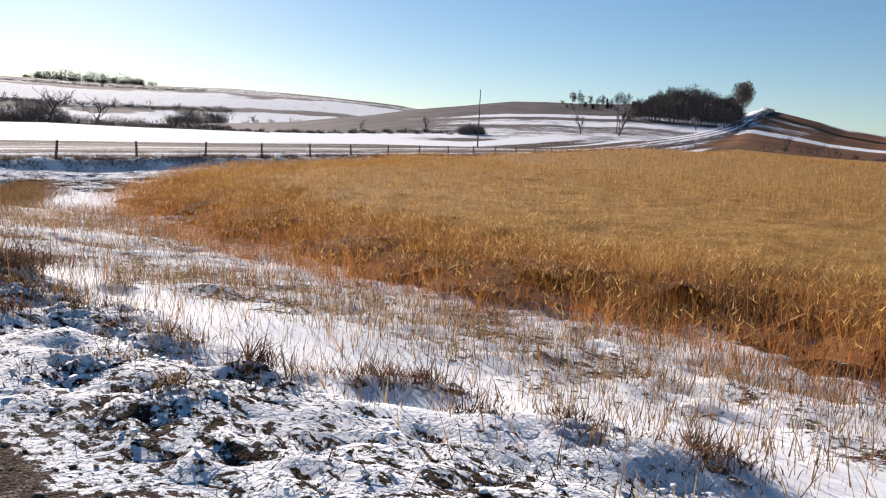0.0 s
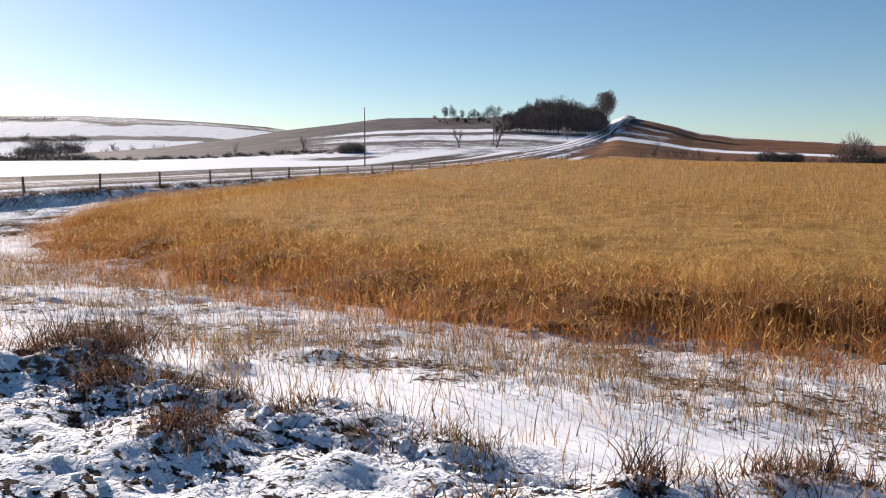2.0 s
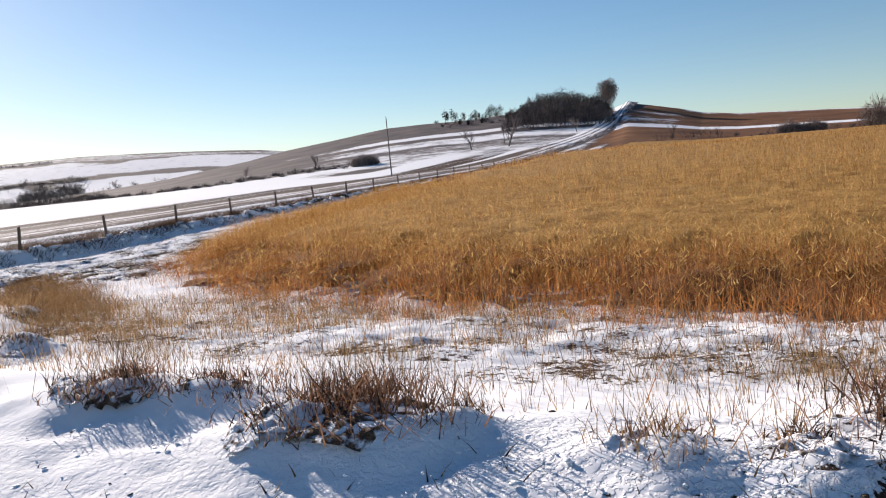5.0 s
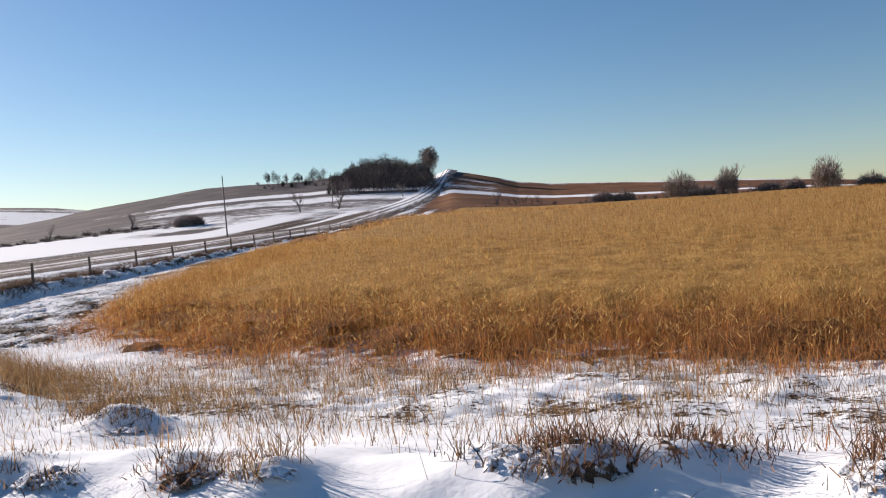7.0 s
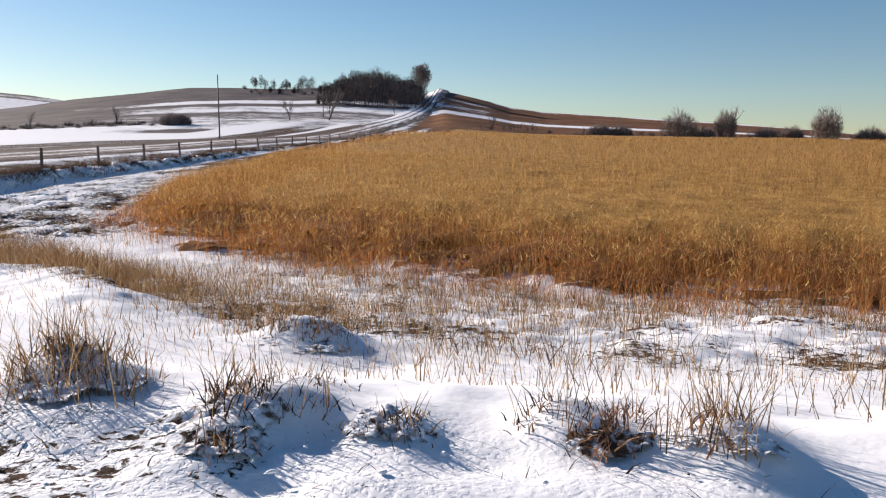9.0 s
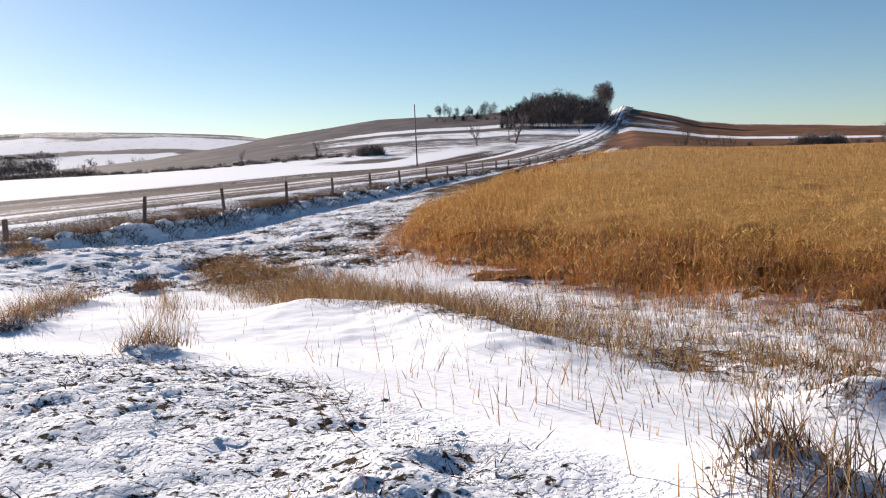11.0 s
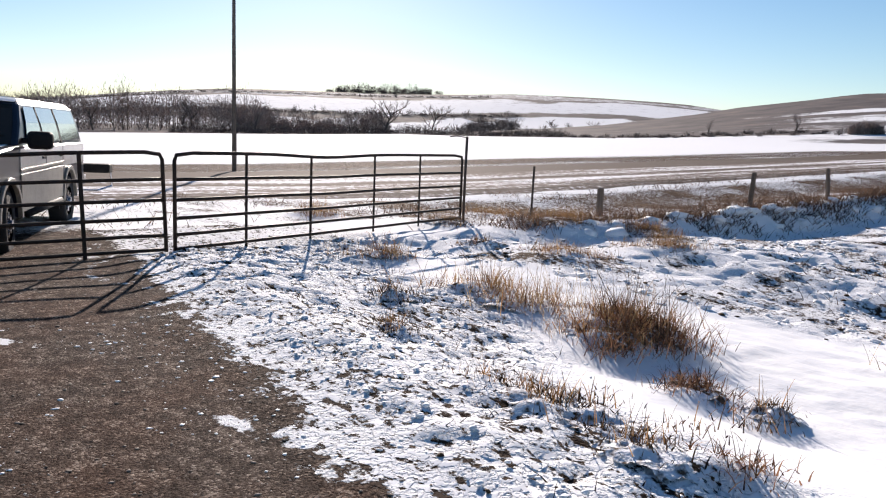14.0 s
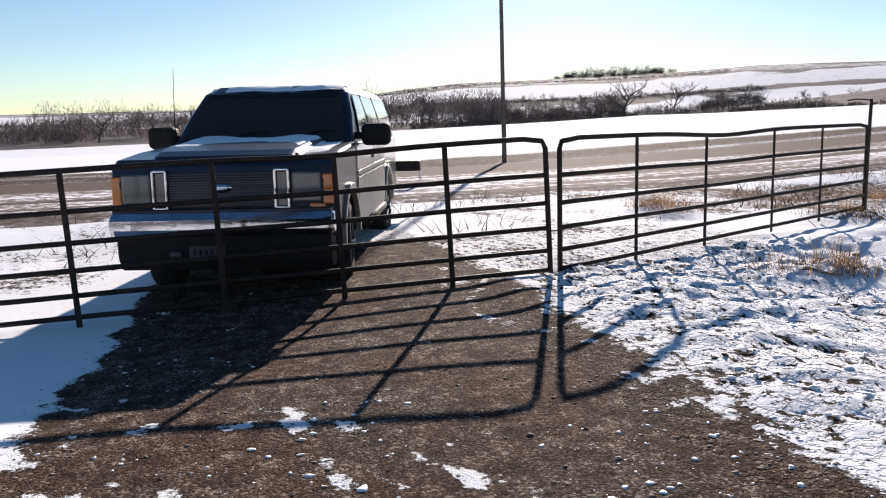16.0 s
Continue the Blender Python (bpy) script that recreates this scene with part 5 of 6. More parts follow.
def more_stems():
    """Thin weed stalks on the drift, short dark grass in the trodden snow, and the tufts along the fence."""
    rng = np.random.RandomState(51)
    def lone(x, y):
        e = y - verge_line(x)
        return smooth01((e - 0.3) / 0.8) * smooth01((4.5 - e) / 2) * smooth01((fbm(x, y, 0.8, 2, 131) - 0.1) / 0.4) * np.interp(x, (8, 12), (0.2, 1))
    x, y = scatter(8000, 3, 34, -4, 8, lone, 52)
    n = len(x)
    blades("weed_stalks", x, y, 0.2 + 0.35 * rng.rand(n), 0.005 + 0.005 * rng.rand(n), 0.1 + 0.5 * rng.rand(n), M_GRASS_BROWN, "thin brown weed stalks standing in the snow drift", "weeds", 53)
    x, y = scatter(60000, -6, 34, -4, 9, lambda x, y: trodden(x, y) * np.interp(x, (6, 12), (0.4, 1)) * (y > drive_edge(x)) * smooth01((fbm(x, y, 0.6, 2, 141) + 0.15) / 0.5), 54)
    n = len(x)
    blades("trodden_grass", x, y, 0.04 + 0.09 * rng.rand(n), 0.006 + 0.008 * rng.rand(n), 0.5 + 0.9 * rng.rand(n), M_WEED, "short dark grass poking through trodden snow", "grass", 55)
    x, y = scatter(30000, -6, 8, 6, 45, lambda x, y: 0.55 * rutted(x, y) * smooth01((fbm(x, y, 1.0, 2, 149) - 0.1) / 0.3), 62)
    n = len(x)
    blades("bank_weeds", x, y, 0.06 + 0.2 * rng.rand(n) ** 2, 0.008 + 0.012 * rng.rand(n), 0.4 + 0.8 * rng.rand(n), M_WEED, "low dark weeds in the rough snow below the bank", "weeds", 63)
    x, y = scatter(60000, -7.4, -5.3, 11, 120, lambda x, y: np.exp(-((x + 6.45) / 0.35) ** 2) * smooth01((fbm(x, y, 1.2, 2, 151) + 0.4) / 0.5), 56)
    n = len(x)
    blades("fence_row_grass", x, y, 0.2 + 0.3 * rng.rand(n), 0.012 + 0.0004 * y, 0.3 + 0.5 * rng.rand(n), M_GRASS_ROW, "reddish brown grass tufts along the fence row", "grass", 57)
    x, y = scatter(70000, -6.8, -4.6, 14, 120, lambda x, y: np.exp(-((x + 5.85) / 0.4) ** 2) * smooth01((fbm(x, y, 0.9, 2, 153) + 0.25) / 0.4), 64)
    n = len(x)
    blades("bank_face_weeds", x, y, 0.08 + 0.22 * rng.rand(n), 0.02 + 0.0005 * y, 0.4 + 0.7 * rng.rand(n), M_WEED, "dark dead weeds down the face of the bank", "weeds", 65)
    x, y = scatter(34000, -14.5, -6.6, -6, 60, lambda x, y: np.where(y < 9, 0.5 * (x < -8.5), 1) * 0.6 * smooth01((fbm(x, y, 1.5, 2, 161) + 0.1) / 0.5), 58)
    n = len(x)
    blades("ditch_grass", x, y, 0.12 + 0.25 * rng.rand(n), 0.012 + 0.012 * rng.rand(n), 0.4 + 0.7 * rng.rand(n), M_GRASS_ROW, "reddish brown grass and weeds in the roadside ditch", "grass", 59)
    # row of stems along the drift towards the fence
    t = rng.rand(270)
    x, y = 7.3 - 4.6 * t + rng.normal(size=270) * 0.13, 4.4 + 5.8 * t + rng.normal(size=270) * 0.13
    blades("drift_stems", x, y, 0.16 + 0.3 * rng.rand(270), 0.005 + 0.005 * rng.rand(270), 0.1 + 0.4 * rng.rand(270), M_GRASS_BROWN, "row of thin stems along the smooth drift", "grass", 60)


more_stems()


# ---------------------------------------------------------------- lumps of snow, clods and stones
def lumps(name, x, y, size, flat, mat, label, category, seed, sink=0.3):
    """Many small ragged lumps lying on the ground, in one mesh."""
    rng = np.random.RandomState(seed)
    p = (1 + 5**0.5) / 2
    ico = np.array([(-1, p, 0), (1, p, 0), (-1, -p, 0), (1, -p, 0), (0, -1, p), (0, 1, p), (0, -1, -p), (0, 1, -p), (p, 0, -1), (p, 0, 1), (-p, 0, -1), (-p, 0, 1)]) / 1.9
    tri = np.array([(0, 11, 5), (0, 5, 1), (0, 1, 7), (0, 7, 10), (0, 10, 11), (1, 5, 9), (5, 11, 4), (11, 10, 2), (10, 7, 6), (7, 1, 8), (3, 9, 4), (3, 4, 2), (3, 2, 6), (3, 6, 8), (3, 8, 9), (4, 9, 5), (2, 4, 11), (6, 2, 10), (8, 6, 7), (9, 8, 1)])
    n = len(x)
    v = ico[None] * (1 + 0.28 * rng.normal(size=(n, 12, 1)).clip(-1.5, 1.5)) * size[:, None, None]
    v = v * np.stack([1 + 0.4 * rng.rand(n), 0.7 + 0.5 * rng.rand(n), flat * (0.7 + 0.6 * rng.rand(n))], 1)[:, None]
    a = rng.rand(n) * 2 * np.pi
    c, s = np.cos(a)[:, None], np.sin(a)[:, None]
    vx, vy = v[..., 0] * c - v[..., 1] * s, v[..., 0] * s + v[..., 1] * c
    z = land(x, y)
    out = np.stack([vx + x[:, None], vy + y[:, None], v[..., 2] + z[:, None] + (size * flat * (0.6 - sink))[:, None]], 2)
    f = (tri[None] + (np.arange(n) * 12)[:, None, None]).reshape(-1, 3)
    ob = mesh_np(name, out.reshape(-1, 3), f, mat, smooth=False)
    return tagged(ob, label, category, kind="stuff")


def build_lumps():
    rng = np.random.RandomState(71)
    x, y = scatter(80000, -6, 34, -4, 8, lambda x, y: trodden(x, y) * np.interp(x, (8, 11, 18, 20), (1, 0.35, 0.35, 1)) * (y > drive_edge(x) + 0.1) * (0.25 + 0.75 * smooth01(fbm(x, y, 0.9, 2, 171) / 0.4)), 72)
    lumps("snow_clods", x, y, 0.006 + 0.02 * rng.rand(len(x)) ** 2.5, 0.45, M_SNOW, "clods of trodden snow beside the drive", "snow", 73)
    x, y = scatter(7000, -6, 34, -4, 8, lambda x, y: trodden(x, y) * np.interp(x, (8, 11, 18, 20), (0.3, 0.35, 0.35, 1)) * (y > drive_edge(x)) * smooth01(fbm(x, y, 1.1, 2, 181) / 0.3), 74)
    lumps("earth_clods", x, y, 0.006 + 0.02 * rng.rand(len(x)) ** 2.4, 0.5, M_EARTH, "dark frozen clods of earth in trodden snow", "earth", 75)
    x, y = scatter(5000, -6, 6, -3, 3, lambda x, y: (y < drive_edge(x)) * (y > drive_edge(x) - drive_width(x)), 76)
    lumps("drive_stones", x, y, 0.004 + 0.01 * rng.rand(len(x)) ** 3, 0.4, M_STONE, "loose stones on the gravel drive", "gravel", 77)
    x, y = scatter(4000, 6, 34, -7, 0, lambda x, y: (y < drive_edge(x)) * (y > drive_edge(x) - 2), 78)
    lumps("verge_stones", x, y, 0.008 + 0.014 * rng.rand(len(x)) ** 2, 0.7, M_STONE, "loose stones at the edge of the drive", "gravel", 79)
    x, y = scatter(6500, -7, 5, -3, 3.4, lambda x, y: (y < drive_edge(x) + 0.3) * np.interp(x, (-3.5, -2), (0.25, 1)) * smooth01((fbm(x, y, 0.8, 2, 191) + 0.05) / 0.4), 80)
    lumps("snow_crumbs", x, y, 0.004 + 0.016 * rng.rand(len(x)) ** 3, 0.3, M_SNOW, "crumbs of snow scattered on the gravel", "snow", 81)
    x, y = scatter(14000, -7.5, 9, 6, 40, lambda x, y: rutted(x, y) * np.clip(14 / y, 0.2, 1) * (0.15 + 0.85 * smooth01(fbm(x, y, 0.9, 2, 173) / 0.3)), 84)
    lumps("ploughed_snow", x, y, 0.012 + 0.07 * rng.rand(len(x)) ** 3, 0.4, M_SNOW, "broken clods of snow below the fence bank", "snow", 85)
    x, y = scatter(5000, -6, 9, 6, 40, lambda x, y: rutted(x, y) * np.clip(14 / y, 0.2, 1) * smooth01(fbm(x, y, 1.0, 2, 177) / 0.3), 86)
    lumps("ploughed_earth", x, y, 0.01 + 0.04 * rng.rand(len(x)) ** 2.5, 0.45, M_EARTH, "dark clods of earth among the broken snow", "earth", 87)
    x, y = scatter(260, -6.4, -5.5, 13, 95, lambda x, y: 0 * x + 0.8, 82)
    lumps("bank_snow", x, y, 0.1 + 0.16 * rng.rand(len(x)), 0.55, M_SNOW, "caps of snow along the top of the bank", "snow", 83)


M_STONE = material("gravel_stone", (0.12, 0.088, 0.066), 0.85, vary=0.45, scale=9, second=(0.26, 0.21, 0.17), per="Island")
build_lumps()


# ---------------------------------------------------------------- the parked sport utility vehicle
def glossy(name, base, rough, metal=0.0, coat=0.0, spec=0.5):
    m = material(name, base, rough, metal, vary=0.06, scale=3, spec=spec)
    m.node_tree.nodes["Principled BSDF"].inputs["Coat Weight"].default_value = coat
    return m


M_PAINT = material("dark_blue_paint", (0.009, 0.011, 0.022), 0.32, 0.0, vary=0.1, scale=2.5, second=(0.013, 0.016, 0.032), spec=0.3)
M_PAINT.node_tree.nodes["Principled BSDF"].inputs["Coat Weight"].default_value = 0.16
M_SIDE = material("silver_side_paint", (0.37, 0.375, 0.38), 0.3, 0.3, vary=0.15, scale=4, second=(0.45, 0.455, 0.46), spec=0.6)
M_SIDE.node_tree.nodes["Principled BSDF"].inputs["Coat Weight"].default_value = 0.8
M_LOWER = material("tan_lower_paint", (0.3, 0.265, 0.215), 0.4, 0.2, vary=0.2, scale=5, second=(0.36, 0.32, 0.27))
M_GLASS = glossy("tinted_glass", (0.034, 0.03, 0.029), 0.06, 0.0, 0.0, 0.1)
M_SIDEGLASS = glossy("side_glass", (0.3, 0.35, 0.39), 0.06, 0.8, 0.5, 1.0)
M_CHROME = material("worn_chrome", (0.48, 0.49, 0.52), 0.13, 1.0, vary=0.3, scale=7, second=(0.66, 0.67, 0.7), bump=0.15, bump_scale=9)
M_BLACK = material("black_plastic", (0.016, 0.015, 0.015), 0.7, vary=0.3, scale=12, spec=0.15)
M_TYRE = material("tyre_rubber", (0.014, 0.014, 0.015), 0.9, vary=0.3, scale=10, bump=0.5, bump_scale=60)
M_LAMP = glossy("headlamp_lens", (0.11, 0.11, 0.105), 0.2, 0.1, 0.4)
M_AMBER = glossy("amber_lens", (0.62, 0.16, 0.02), 0.2, 0.0, 0.6)
M_SLAT = glossy("grille_slat", (0.045, 0.045, 0.048), 0.5, 0.2)
M_PLATE = material("number_plate", (0.025, 0.025, 0.026), 0.5, vary=0.05)


def prism(bm, outline, y0, y1, bevel=0.03, inset=None):
    """A side outline of (x, z) points drawn out from y0 to y1."""
    lo = [bm.verts.new((x, y0, z)) for x, z in outline]
    hi = [bm.verts.new((x, y1, z)) for x, z in outline]
    a, b = bm.faces.new(lo), bm.faces.new(hi[::-1])
    n = len(outline)
    sides = [bm.faces.new((lo[i], hi[i], hi[(i + 1) % n], lo[(i + 1) % n])) for i in range(n)]
    bmesh.ops.recalc_face_normals(bm, faces=[a, b, *sides])
    if bevel:
        rim = list({e for f in (a, b) for e in f.edges})
        bmesh.ops.bevel(bm, geom=rim, offset=bevel, segments=3, profile=0.6, affect="EDGES")


def slab(bm, corners, thick):
    """A thin panel with four corners, thickened inwards along its normal."""
    c = [Vector(p) for p in corners]
    n = (c[1] - c[0]).cross(c[3] - c[0]).normalized()
    a = [bm.verts.new(p) for p in c]
    b = [bm.verts.new(p - n * thick) for p in c]
    bm.faces.new(a)
    bm.faces.new(b[::-1])
    for i in range(4):
        bm.faces.new((a[i], b[i], b[(i + 1) % 4], a[(i + 1) % 4]))


def arch(cx, r=0.47, z=0.44, start=0.0, n=10):
    """Points of a wheel arch, from front to back."""
    out = []
    for k in range(n + 1):
        a = math.pi * k / n
        out.append((cx + r * math.cos(a), z + r * math.sin(a)))
    return out


def wheel(parent, x, y, steer=0.0):
    side = 1 if y > 0 else -1
    w = empty("wheel")
    w.parent = parent
    w.matrix_local = pose(x, y, 0.4, 0, 0, steer)
    bm = bmesh.new()
    prof = [(0.23, -0.12), (0.33, -0.135), (0.385, -0.12), (0.4, -0.08), (0.402, 0.08), (0.385, 0.12), (0.33, 0.135), (0.23, 0.12)]
    n = 32
    rings = [[bm.verts.new((r * math.cos(2 * math.pi * k / n), d, r * math.sin(2 * math.pi * k / n))) for r, d in prof] for k in range(n)]
    for k in range(n):
        for i in range(len(prof) - 1):
            bm.faces.new((rings[k][i], rings[(k + 1) % n][i], rings[(k + 1) % n][i + 1], rings[k][i + 1]))
    part("tyre", bm, M_TYRE, w, smooth=True)
    bm = bmesh.new()
    bmesh.ops.create_cone(bm, segments=32, radius1=0.235, radius2=0.235, depth=0.2, cap_ends=True, matrix=pose(0, -0.01 * side, 0, 90))
    for k in range(5):
        a = 2 * math.pi * k / 5
        c = Vector((0.13 * math.cos(a), side * 0.1, 0.13 * math.sin(a)))
        bmesh.ops.create_cone(bm, segments=10, radius1=0.045, radius2=0.05, depth=0.035, cap_ends=True, matrix=Matrix.Translation(c) @ pose(0, 0, 0, 90))
    bmesh.ops.create_cone(bm, segments=16, radius1=0.06, radius2=0.05, depth=0.09, cap_ends=True, matrix=Matrix.Translation((0, side * 0.11, 0)) @ pose(0, 0, 0, 90))
    part("rim", bm, M_CHROME, w)


def build_truck():
    """Front axle at the origin, the nose towards +x."""
    head = -27.4
    t = empty("sport_utility_vehicle", pose(-7.5, 1.5, -0.145, 0, 0.6, head) @ Matrix.Diagonal((1.09, 1.09, 1.11, 1)))
    tagged(t, "dark blue, silver and tan utility vehicle with a snowy hood", "car")
    WB = -3.48
    # lower body with hood
    out = [(0.82, 0.56), (0.9, 0.62), (0.93, 1.05), (0.9, 1.18), (0.8, 1.245), (0.3, 1.295), (-0.45, 1.335), (-0.62, 1.34), (-2.6, 1.33), (-4.66, 1.32), (-4.74, 1.2), (-4.76, 0.66), (-4.7, 0.56)]
    out += [(WB - 0.5, 0.54)] + [(x, z) for x, z in arch(WB)][::-1] + [(WB + 0.5, 0.52), (-0.5, 0.5)] + arch(0.0)[::-1] + [(0.5, 0.54)]
    bm = bmesh.new()
    prism(bm, out, -0.97, 0.97, 0.05)
    body = part("body", bm, M_PAINT, t)
    # lower cladding
    for s in (1, -1):
        bm = bmesh.new()
        prism(bm, [(-0.52, 0.5), (-0.52, 0.98), (-2.96, 0.99), (-2.96, 0.52)], s * 0.955, s * 0.985, 0.008)
        part("side_cladding", bm, M_LOWER, body, "tan lower side panel")
        bm = bmesh.new()
        prism(bm, [(-0.5, 1.0), (-0.5, 1.045), (-3.0, 1.06), (-3.0, 1.015)], s * 0.96, s * 0.99, 0.006)
        part("side_moulding", bm, M_LOWER, body)
        for x0, x1 in ((-0.5, -1.88), (-1.92, -2.98), (-3.02, -4.68)):
            bm = bmesh.new()
            prism(bm, [(x0, 1.05 if x0 > -3 else 0.98), (x0, 1.3), (x1, 1.3), (x1, 1.06 if x0 > -3 else 0.98)], s * 0.955, s * 0.98, 0.01)
            part("side_panel", bm, M_SIDE, body, "pale silver upper side panel")
        for cx in (0.0, WB):
            bm = bmesh.new()
            o, i = arch(cx, 0.53), arch(cx, 0.465)
            prism(bm, o + i[::-1], s * 0.94, s * 1.0, 0.012)
            part("wheel_flare", bm, M_LOWER, body)
        bm = bmesh.new()
        tube(bm, [(-0.75, s * 0.98, 0.46), (-2.75, s * 0.98, 0.47)], 0.05, 10)
        part("running_board", bm, M_BLACK, t, "black running board", smooth=True)
    for cx in (0.0, WB):
        bm = bmesh.new()
        prism(bm, arch(cx, 0.46) + [(cx - 0.46, 0.3), (cx + 0.46, 0.3)], -0.9, 0.9, 0)
        part("wheel_well", bm, M_BLACK, t)
    bm = bmesh.new()
    box(bm, (-4.5, -0.85, 0.36), (0.7, 0.85, 0.58), 0.03)
    part("underbody", bm, M_BLACK, t)
    # cabin
    def ring(z, x0, x1, y):
        return [(x0, -y, z), (x0, y, z), (x1, y, z), (x1, -y, z)]
    bm = bmesh.new()
    rows = [ring(1.3, -0.5, -4.72, 0.945), ring(1.62, -0.9, -4.68, 0.88), ring(1.86, -1.2, -4.6, 0.8), ring(1.94, -1.4, -4.5, 0.7), ring(1.965, -1.75, -4.2, 0.5)]
    vs = [[bm.verts.new(p) for p in r] for r in rows]
    for a, b in zip(vs, vs[1:]):
        for i in range(4):
            bm.faces.new((a[i], a[(i + 1) % 4], b[(i + 1) % 4], b[i]))
    bm.faces.new(vs[-1])
    bm.faces.new(vs[0][::-1])
    bmesh.ops.recalc_face_normals(bm, faces=bm.faces[:])
    up = [e for e in bm.edges if abs(e.verts[0].co.z - e.verts[1].co.z) > 0.05]
    bmesh.ops.bevel(bm, geom=up, offset=0.05, segments=3, profile=0.6, affect="EDGES")
    cabin = part("cabin", bm, M_PAINT, t, smooth=False)
    # glass, a little proud of the cabin
    def on_front(y, z):
        x = np.interp(z, (1.3, 1.62, 1.86), (-0.5, -0.9, -1.2))
        return (x + 0.012, y, z + 0.008)
    bm = bmesh.new()
    slab(bm, [on_front(-0.86, 1.345), on_front(0.86, 1.345), on_front(0.8, 1.62), on_front(-0.8, 1.62)], 0.01)
    slab(bm, [on_front(-0.8, 1.62), on_front(0.8, 1.62), on_front(0.725, 1.85), on_front(-0.725, 1.85)], 0.01)
    ws = part("windscreen", bm, M_GLASS, cabin, "dark windscreen")
    bm = bmesh.new()
    slab(bm, [(on_front(-0.72, 1.8)[0] + 0.004, -0.72, 1.81), (on_front(0.72, 1.8)[0] + 0.004, 0.72, 1.81), (on_front(0.7, 1.85)[0] + 0.004, 0.7, 1.86), (on_front(-0.7, 1.85)[0] + 0.004, -0.7, 1.86)], 0.008)
    part("sun_band", bm, M_BLACK, ws)

    def on_side(s, x, z):
        y = np.interp(z, (1.3, 1.62, 1.86), (0.945, 0.88, 0.8))
        return (x, s * (y + 0.012), z)
    for s in (1, -1):
        for name, (x0, x1, x2, x3) in (("front_door_glass", (-0.98, -1.85, -1.82, -1.3)), ("rear_door_glass", (-1.95, -2.95, -2.9, -1.92)), ("quarter_glass", (-3.06, -4.5, -4.38, -3.02))):
            a, b, c, d = on_side(s, x0, 1.36), on_side(s, x1, 1.36), on_side(s, x2, 1.62), on_side(s, (x0 + x3) / 2, 1.62)
            e, f = on_side(s, x2, 1.83), on_side(s, x3, 1.83)
            bm = bmesh.new()
            slab(bm, [a, b, c, d] if s < 0 else [b, a, d, c], 0.01)
            slab(bm, [d, c, e, f] if s < 0 else [c, d, f, e], 0.01)
            part(name, bm, M_SIDEGLASS, cabin)
        for x in (-1.9, -3.0):
            bm = bmesh.new()
            slab(bm, [on_side(s, x - 0.03, 1.33), on_side(s, x + 0.03, 1.33), on_side(s, x + 0.03, 1.85), on_side(s, x - 0.03, 1.85)][::s], 0.015)
            part("pillar_trim", bm, M_BLACK, cabin)
        for x in (-1.75, -2.85):
            bm = bmesh.new()
            box(bm, (x - 0.1, s * 0.965 - 0.03, 1.13), (x + 0.1, s * 0.965 + 0.03, 1.17), 0.012)
            part("door_handle", bm, M_BLACK, t)
        for x in (-0.72, -1.9, -3.0):
            bm = bmesh.new()
            box(bm, (x - 0.006, s * 0.969 - 0.004, 0.6), (x + 0.006, s * 0.969 + 0.004, 1.32))
            part("door_gap", bm, M_BLACK, body)
        # mirror
        bm = bmesh.new()
        box(bm, (-0.92, min(s * 0.99, s * 1.3), 1.29), (-0.74, max(s * 0.99, s * 1.3), 1.52), 0.06, 3)
        box(bm, (-0.88, min(s * 0.9, s * 1.05), 1.36), (-0.8, max(s * 0.9, s * 1.05), 1.43), 0.01, 1)
        part("wing_mirror", bm, M_BLACK, t, "black wing mirror")
        # headlamp and turn signal
        bm = bmesh.new()
        box(bm, (0.86, min(s * 0.61, s * 0.87), 0.87), (0.945, max(s * 0.61, s * 0.87), 1.13), 0.02)
        hl = part("headlamp", bm, M_LAMP, t, "cloudy headlamp")
        bm = bmesh.new()
        box(bm, (0.84, min(s * 0.875, s * 0.965), 0.85), (0.93, max(s * 0.875, s * 0.965), 1.11), 0.015)
        box(bm, (0.86, min(s * 0.76, s * 0.9), 0.81), (0.935, max(s * 0.76, s * 0.9), 0.86), 0.01)
        part("turn_signal", bm, M_AMBER, t, "amber turn signal")
        bm = bmesh.new()
        lo, hi = min(s * 0.46, s * 0.6), max(s * 0.46, s * 0.6)
        box(bm, (0.86, lo, 0.82), (0.96, lo + 0.025, 1.16), 0.008)
        box(bm, (0.86, hi - 0.025, 0.82), (0.96, hi, 1.16), 0.008)
        box(bm, (0.86, lo, 1.135), (0.96, hi, 1.16), 0.008)
        box(bm, (0.86, lo, 0.82), (0.96, hi, 0.845), 0.008)
        gs = part("grille_surround", bm, M_CHROME, t)
        bm = bmesh.new()
        box(bm, (0.86, lo + 0.025, 0.845), (0.935, hi - 0.025, 1.135), 0.006)
        part("surround_panel", bm, M_LAMP, gs)
        # tow hook and lamp below the bumper
        bm = bmesh.new()
        box(bm, (0.9, s * 0.42 - 0.05, 0.42), (0.99, s * 0.42 + 0.05, 0.47), 0.012)
        part("tow_hook", bm, M_SLAT, t)
        wheel(t, 0.0, s * 0.84, 6)
        wheel(t, WB, s * 0.84)
    # grille
    bm = bmesh.new()
    box(bm, (0.84, -0.48, 0.84), (0.9, 0.48, 1.14), 0.01)
    gr = part("grille", bm, M_BLACK, t)
    for k in range(13):
        bm = bmesh.new()
        z = 0.855 + k * 0.0215
        box(bm, (0.895, -0.475, z), (0.93, 0.475, z + 0.009))
        part("grille_slat", bm, M_SLAT, gr)
    bm = bmesh.new()
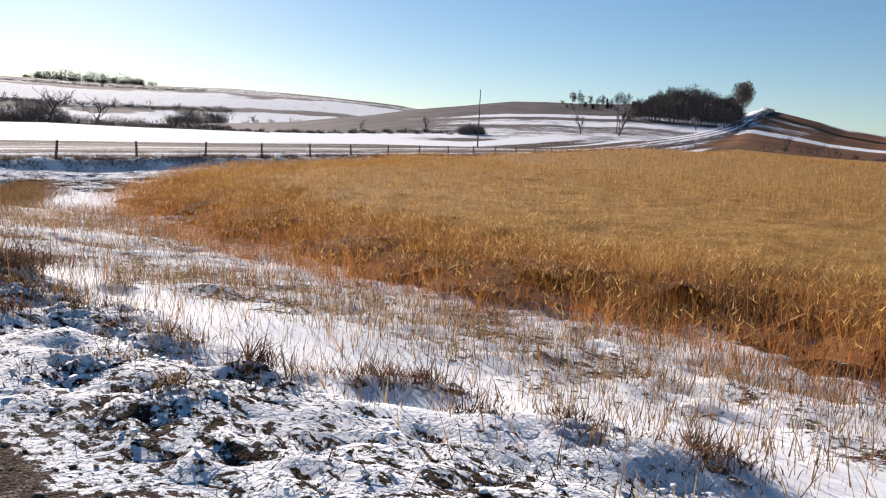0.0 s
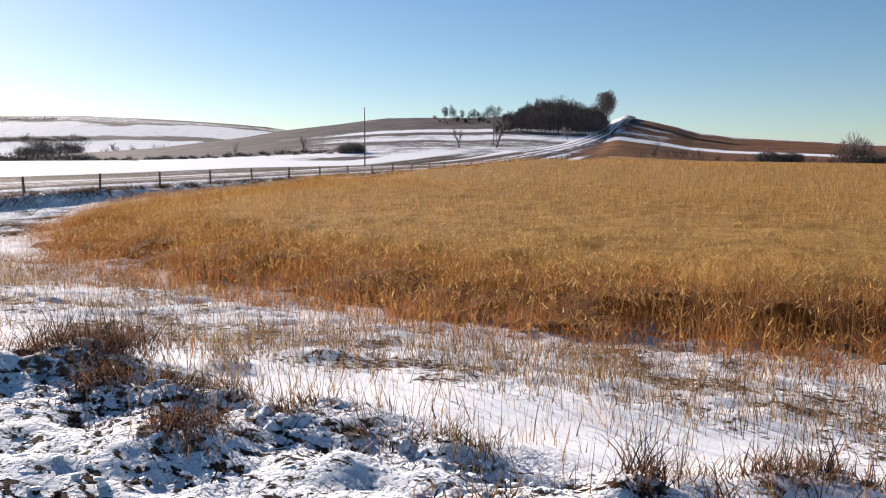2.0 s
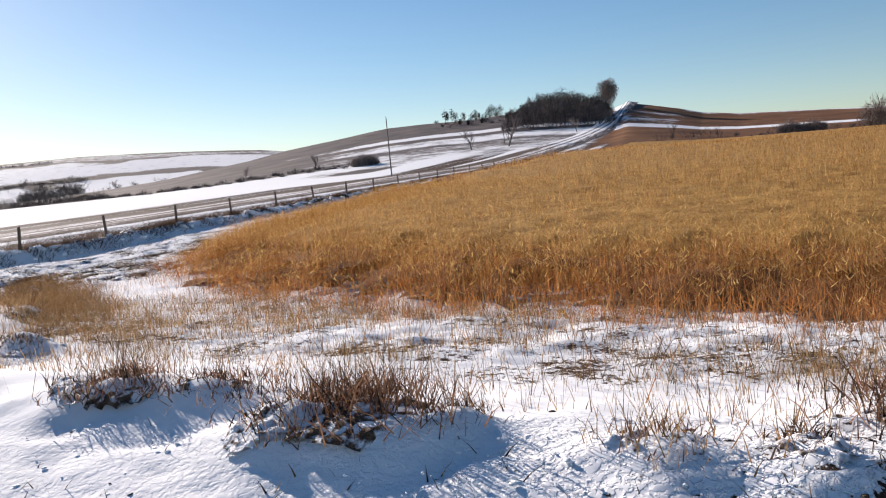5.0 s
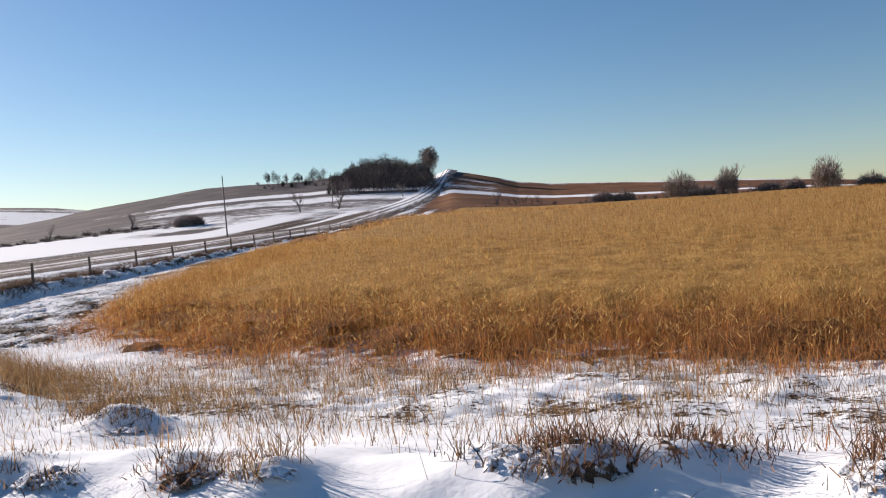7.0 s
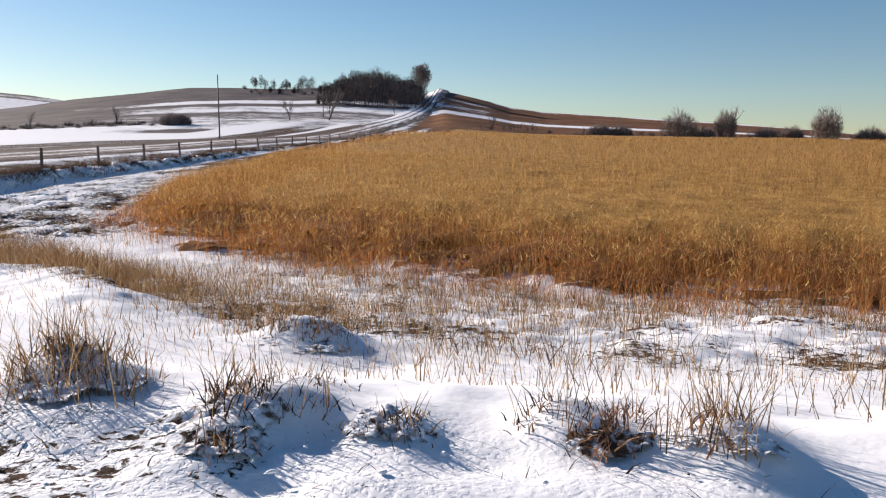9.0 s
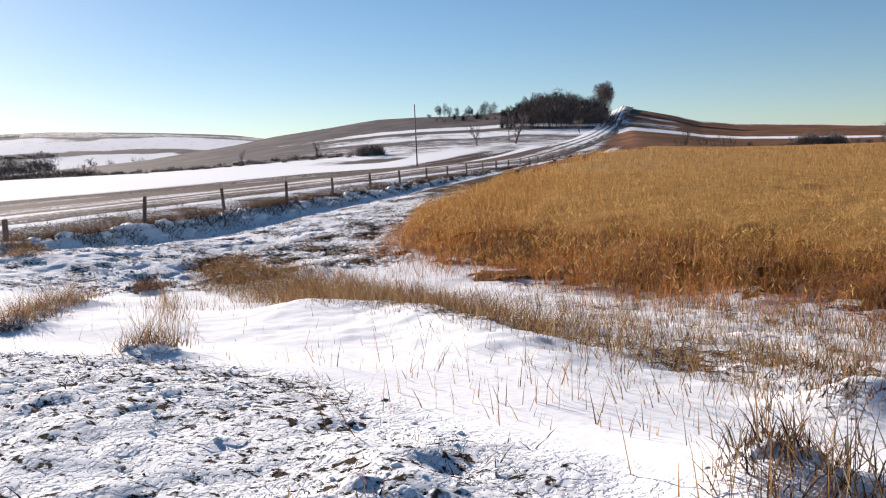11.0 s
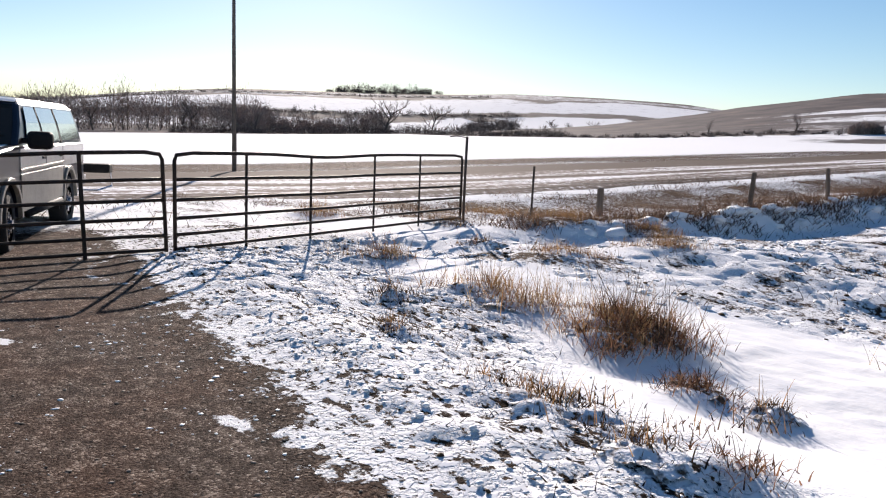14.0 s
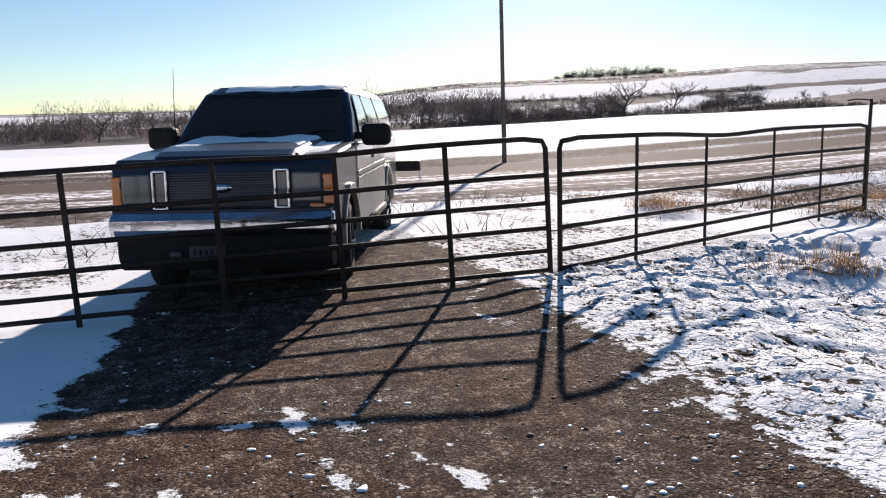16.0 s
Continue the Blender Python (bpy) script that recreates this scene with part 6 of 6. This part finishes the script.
    bmesh.ops.create_uvsphere(bm, u_segments=18, v_segments=8, radius=1, matrix=Matrix.Translation((0.93, 0, 1.0)) @ Matrix.Diagonal((0.02, 0.1, 0.04, 1)))
    part("badge", bm, M_CHROME, gr, smooth=True)
    # hood bulge and snow on it
    bm = bmesh.new()
    prism(bm, [(0.8, 1.17), (0.9, 1.19), (0.95, 1.225), (0.93, 1.27), (0.8, 1.31), (0.55, 1.335), (0.3, 1.355), (-0.46, 1.385), (-0.46, 1.32), (0.3, 1.28)], -0.66, 0.66, 0.045)
    for v in bm.verts:
        nose = smooth01((v.co.x - 0.25) / 0.65)
        v.co.y *= 1 - 0.06 * nose
        v.co.x -= 0.13 * nose * (abs(v.co.y) / 0.64) ** 3
    part("hood_bulge", bm, M_PAINT, body)
    n = 40
    gx, gy = np.meshgrid(np.linspace(0.72, -0.44, n), np.linspace(-0.85, 0.85, n))
    fx, fy = gx.ravel(), gy.ravel()
    top = np.interp(fx, (-0.46, 0.3, 0.78), (1.33, 1.297, 1.248)) + 0.06 * smooth01((0.66 - np.abs(fy)) / 0.05)
    depth = 0.006 + 0.03 * fbm(fx * 0.5, fy, 0.3, 3, 201) + 0.014 * smooth01((-fx + 0.1) / 0.4) + 0.014 * smooth01((fy - 0.2) / 0.4) - 0.016 * smooth01((fx - 0.3) / 0.3)
    i = (np.arange(n - 1)[:, None] * n + np.arange(n - 1)[None]).ravel()
    f = np.stack([i, i + n, i + 1 + n, i + 1], 1)
    sn = mesh_np("hood_snow", np.stack([fx, fy, top + depth - 0.02 + 0.016 * smooth01((0.35 - fx) / 0.5)], 1), f, M_SNOW, smooth=True)
    sn.parent = body
    sn["label"] = "thin uneven snow on the hood"
    # frost along the front edge of the roof
    n = 30
    gx, gy = np.meshgrid(np.linspace(-1.24, -1.75, 8), np.linspace(-0.74, 0.74, n))
    fx, fy = gx.ravel(), gy.ravel()
    top = np.interp(fx, (-1.75, -1.4, -1.24), (1.972, 1.95, 1.885)) - 0.05 * smooth01((np.abs(fy) - 0.45) / 0.35) * smooth01((-fx - 1.3) / 0.4)
    frost = -0.002 + 0.026 * fbm(fx, fy * 0.6, 0.16, 3, 211) - 0.03 * smooth01((-fx - 1.5) / 0.2)
    i = (np.arange(n - 1)[:, None] * 8 + np.arange(7)[None]).ravel()
    rs = mesh_np("roof_frost", np.stack([fx, fy, top + frost], 1), np.stack([i, i + 8, i + 9, i + 1], 1), M_SNOW, smooth=True)
    rs.parent = body
    rs["label"] = "thin snow along the roof's front edge"
    # grey boxes added in the windscreen for seats and rear light seen dimly behind
    for y in (-0.42, 0.42):
        bm = bmesh.new()
        box(bm, (-1.02, y - 0.17, 1.62), (-1.0, y + 0.17, 1.72), 0.008, 1)
        part("sun_visor", bm, M_SLAT, ws)
    # bumper, valance, plate
    bm = bmesh.new()
    prism(bm, [(0.86, 0.6), (1.0, 0.6), (1.03, 0.66), (1.03, 0.74), (0.99, 0.8), (0.86, 0.8)], -0.98, 0.98, 0.05)
    bp = part("bumper", bm, M_CHROME, t, "chrome front bumper")
    bm = bmesh.new()
    box(bm, (0.86, -0.95, 0.795), (0.99, 0.95, 0.83), 0.012)
    part("bumper_pad", bm, M_PAINT, bp, "dark blue strip over the bumper")
    bm = bmesh.new()
    prism(bm, [(0.7, 0.3), (0.9, 0.3), (0.96, 0.4), (0.97, 0.6), (0.7, 0.6)], -0.94, 0.94, 0.03)
    part("valance", bm, M_BLACK, t, "black lower valance")
    bm = bmesh.new()
    box(bm, (0.975, -0.3, 0.4), (0.985, 0.02, 0.52), 0.006, 1)
    pl = part("plate", bm, M_PLATE, bp)
    for k in range(5):
        bm = bmesh.new()
        box(bm, (0.985, -0.26 + k * 0.05, 0.435), (0.988, -0.235 + k * 0.05, 0.485))
        part("plate_bar", bm, M_BLACK, pl)
    # wipers, aerial, dashboard shapes behind the glass
    for y in (-0.45, 0.25):
        bm = bmesh.new()
        tube(bm, [(-0.5, y, 1.345), (-0.62, y + 0.25, 1.44), (-0.66, y + 0.5, 1.46)], 0.008, 5)
        part("wiper", bm, M_BLACK, t)
    bm = bmesh.new()
    tube(bm, [(-0.45, -0.88, 1.3), (-0.47, -0.88, 1.7), (-0.52, -0.88, 2.1)], [0.006, 0.004, 0.002], 5)
    part("aerial", bm, M_BLACK, t)
    # rear bumper
    bm = bmesh.new()
    prism(bm, [(-4.7, 0.58), (-4.92, 0.58), (-4.94, 0.76), (-4.7, 0.78)], -0.97, 0.97, 0.04)
    part("rear_bumper", bm, M_CHROME, t)
    # hitch rack behind
    r = empty("hitch_rack")
    r.parent = t
    r.matrix_local = pose(-5.3, 0.55, 0.75)
    bm = bmesh.new()
    tube(bm, [(0.5, -0.55, -0.28), (-0.4, -0.55, -0.28)], 0.03, 6)
    box(bm, (-0.45, -0.7, 0.0), (-0.1, 0.75, 0.16), 0.02)
    part("rack_tray", bm, M_BLACK, r)
    bm = bmesh.new()
    tube(bm, [(-0.4, 0.72, 0.1), (-0.42, 0.74, -0.25), (-0.3, 0.5, -0.34), (-0.3, -0.4, -0.34)], 0.02, 6)
    part("rack_frame", bm, M_CHROME, r)
    return t


build_truck()
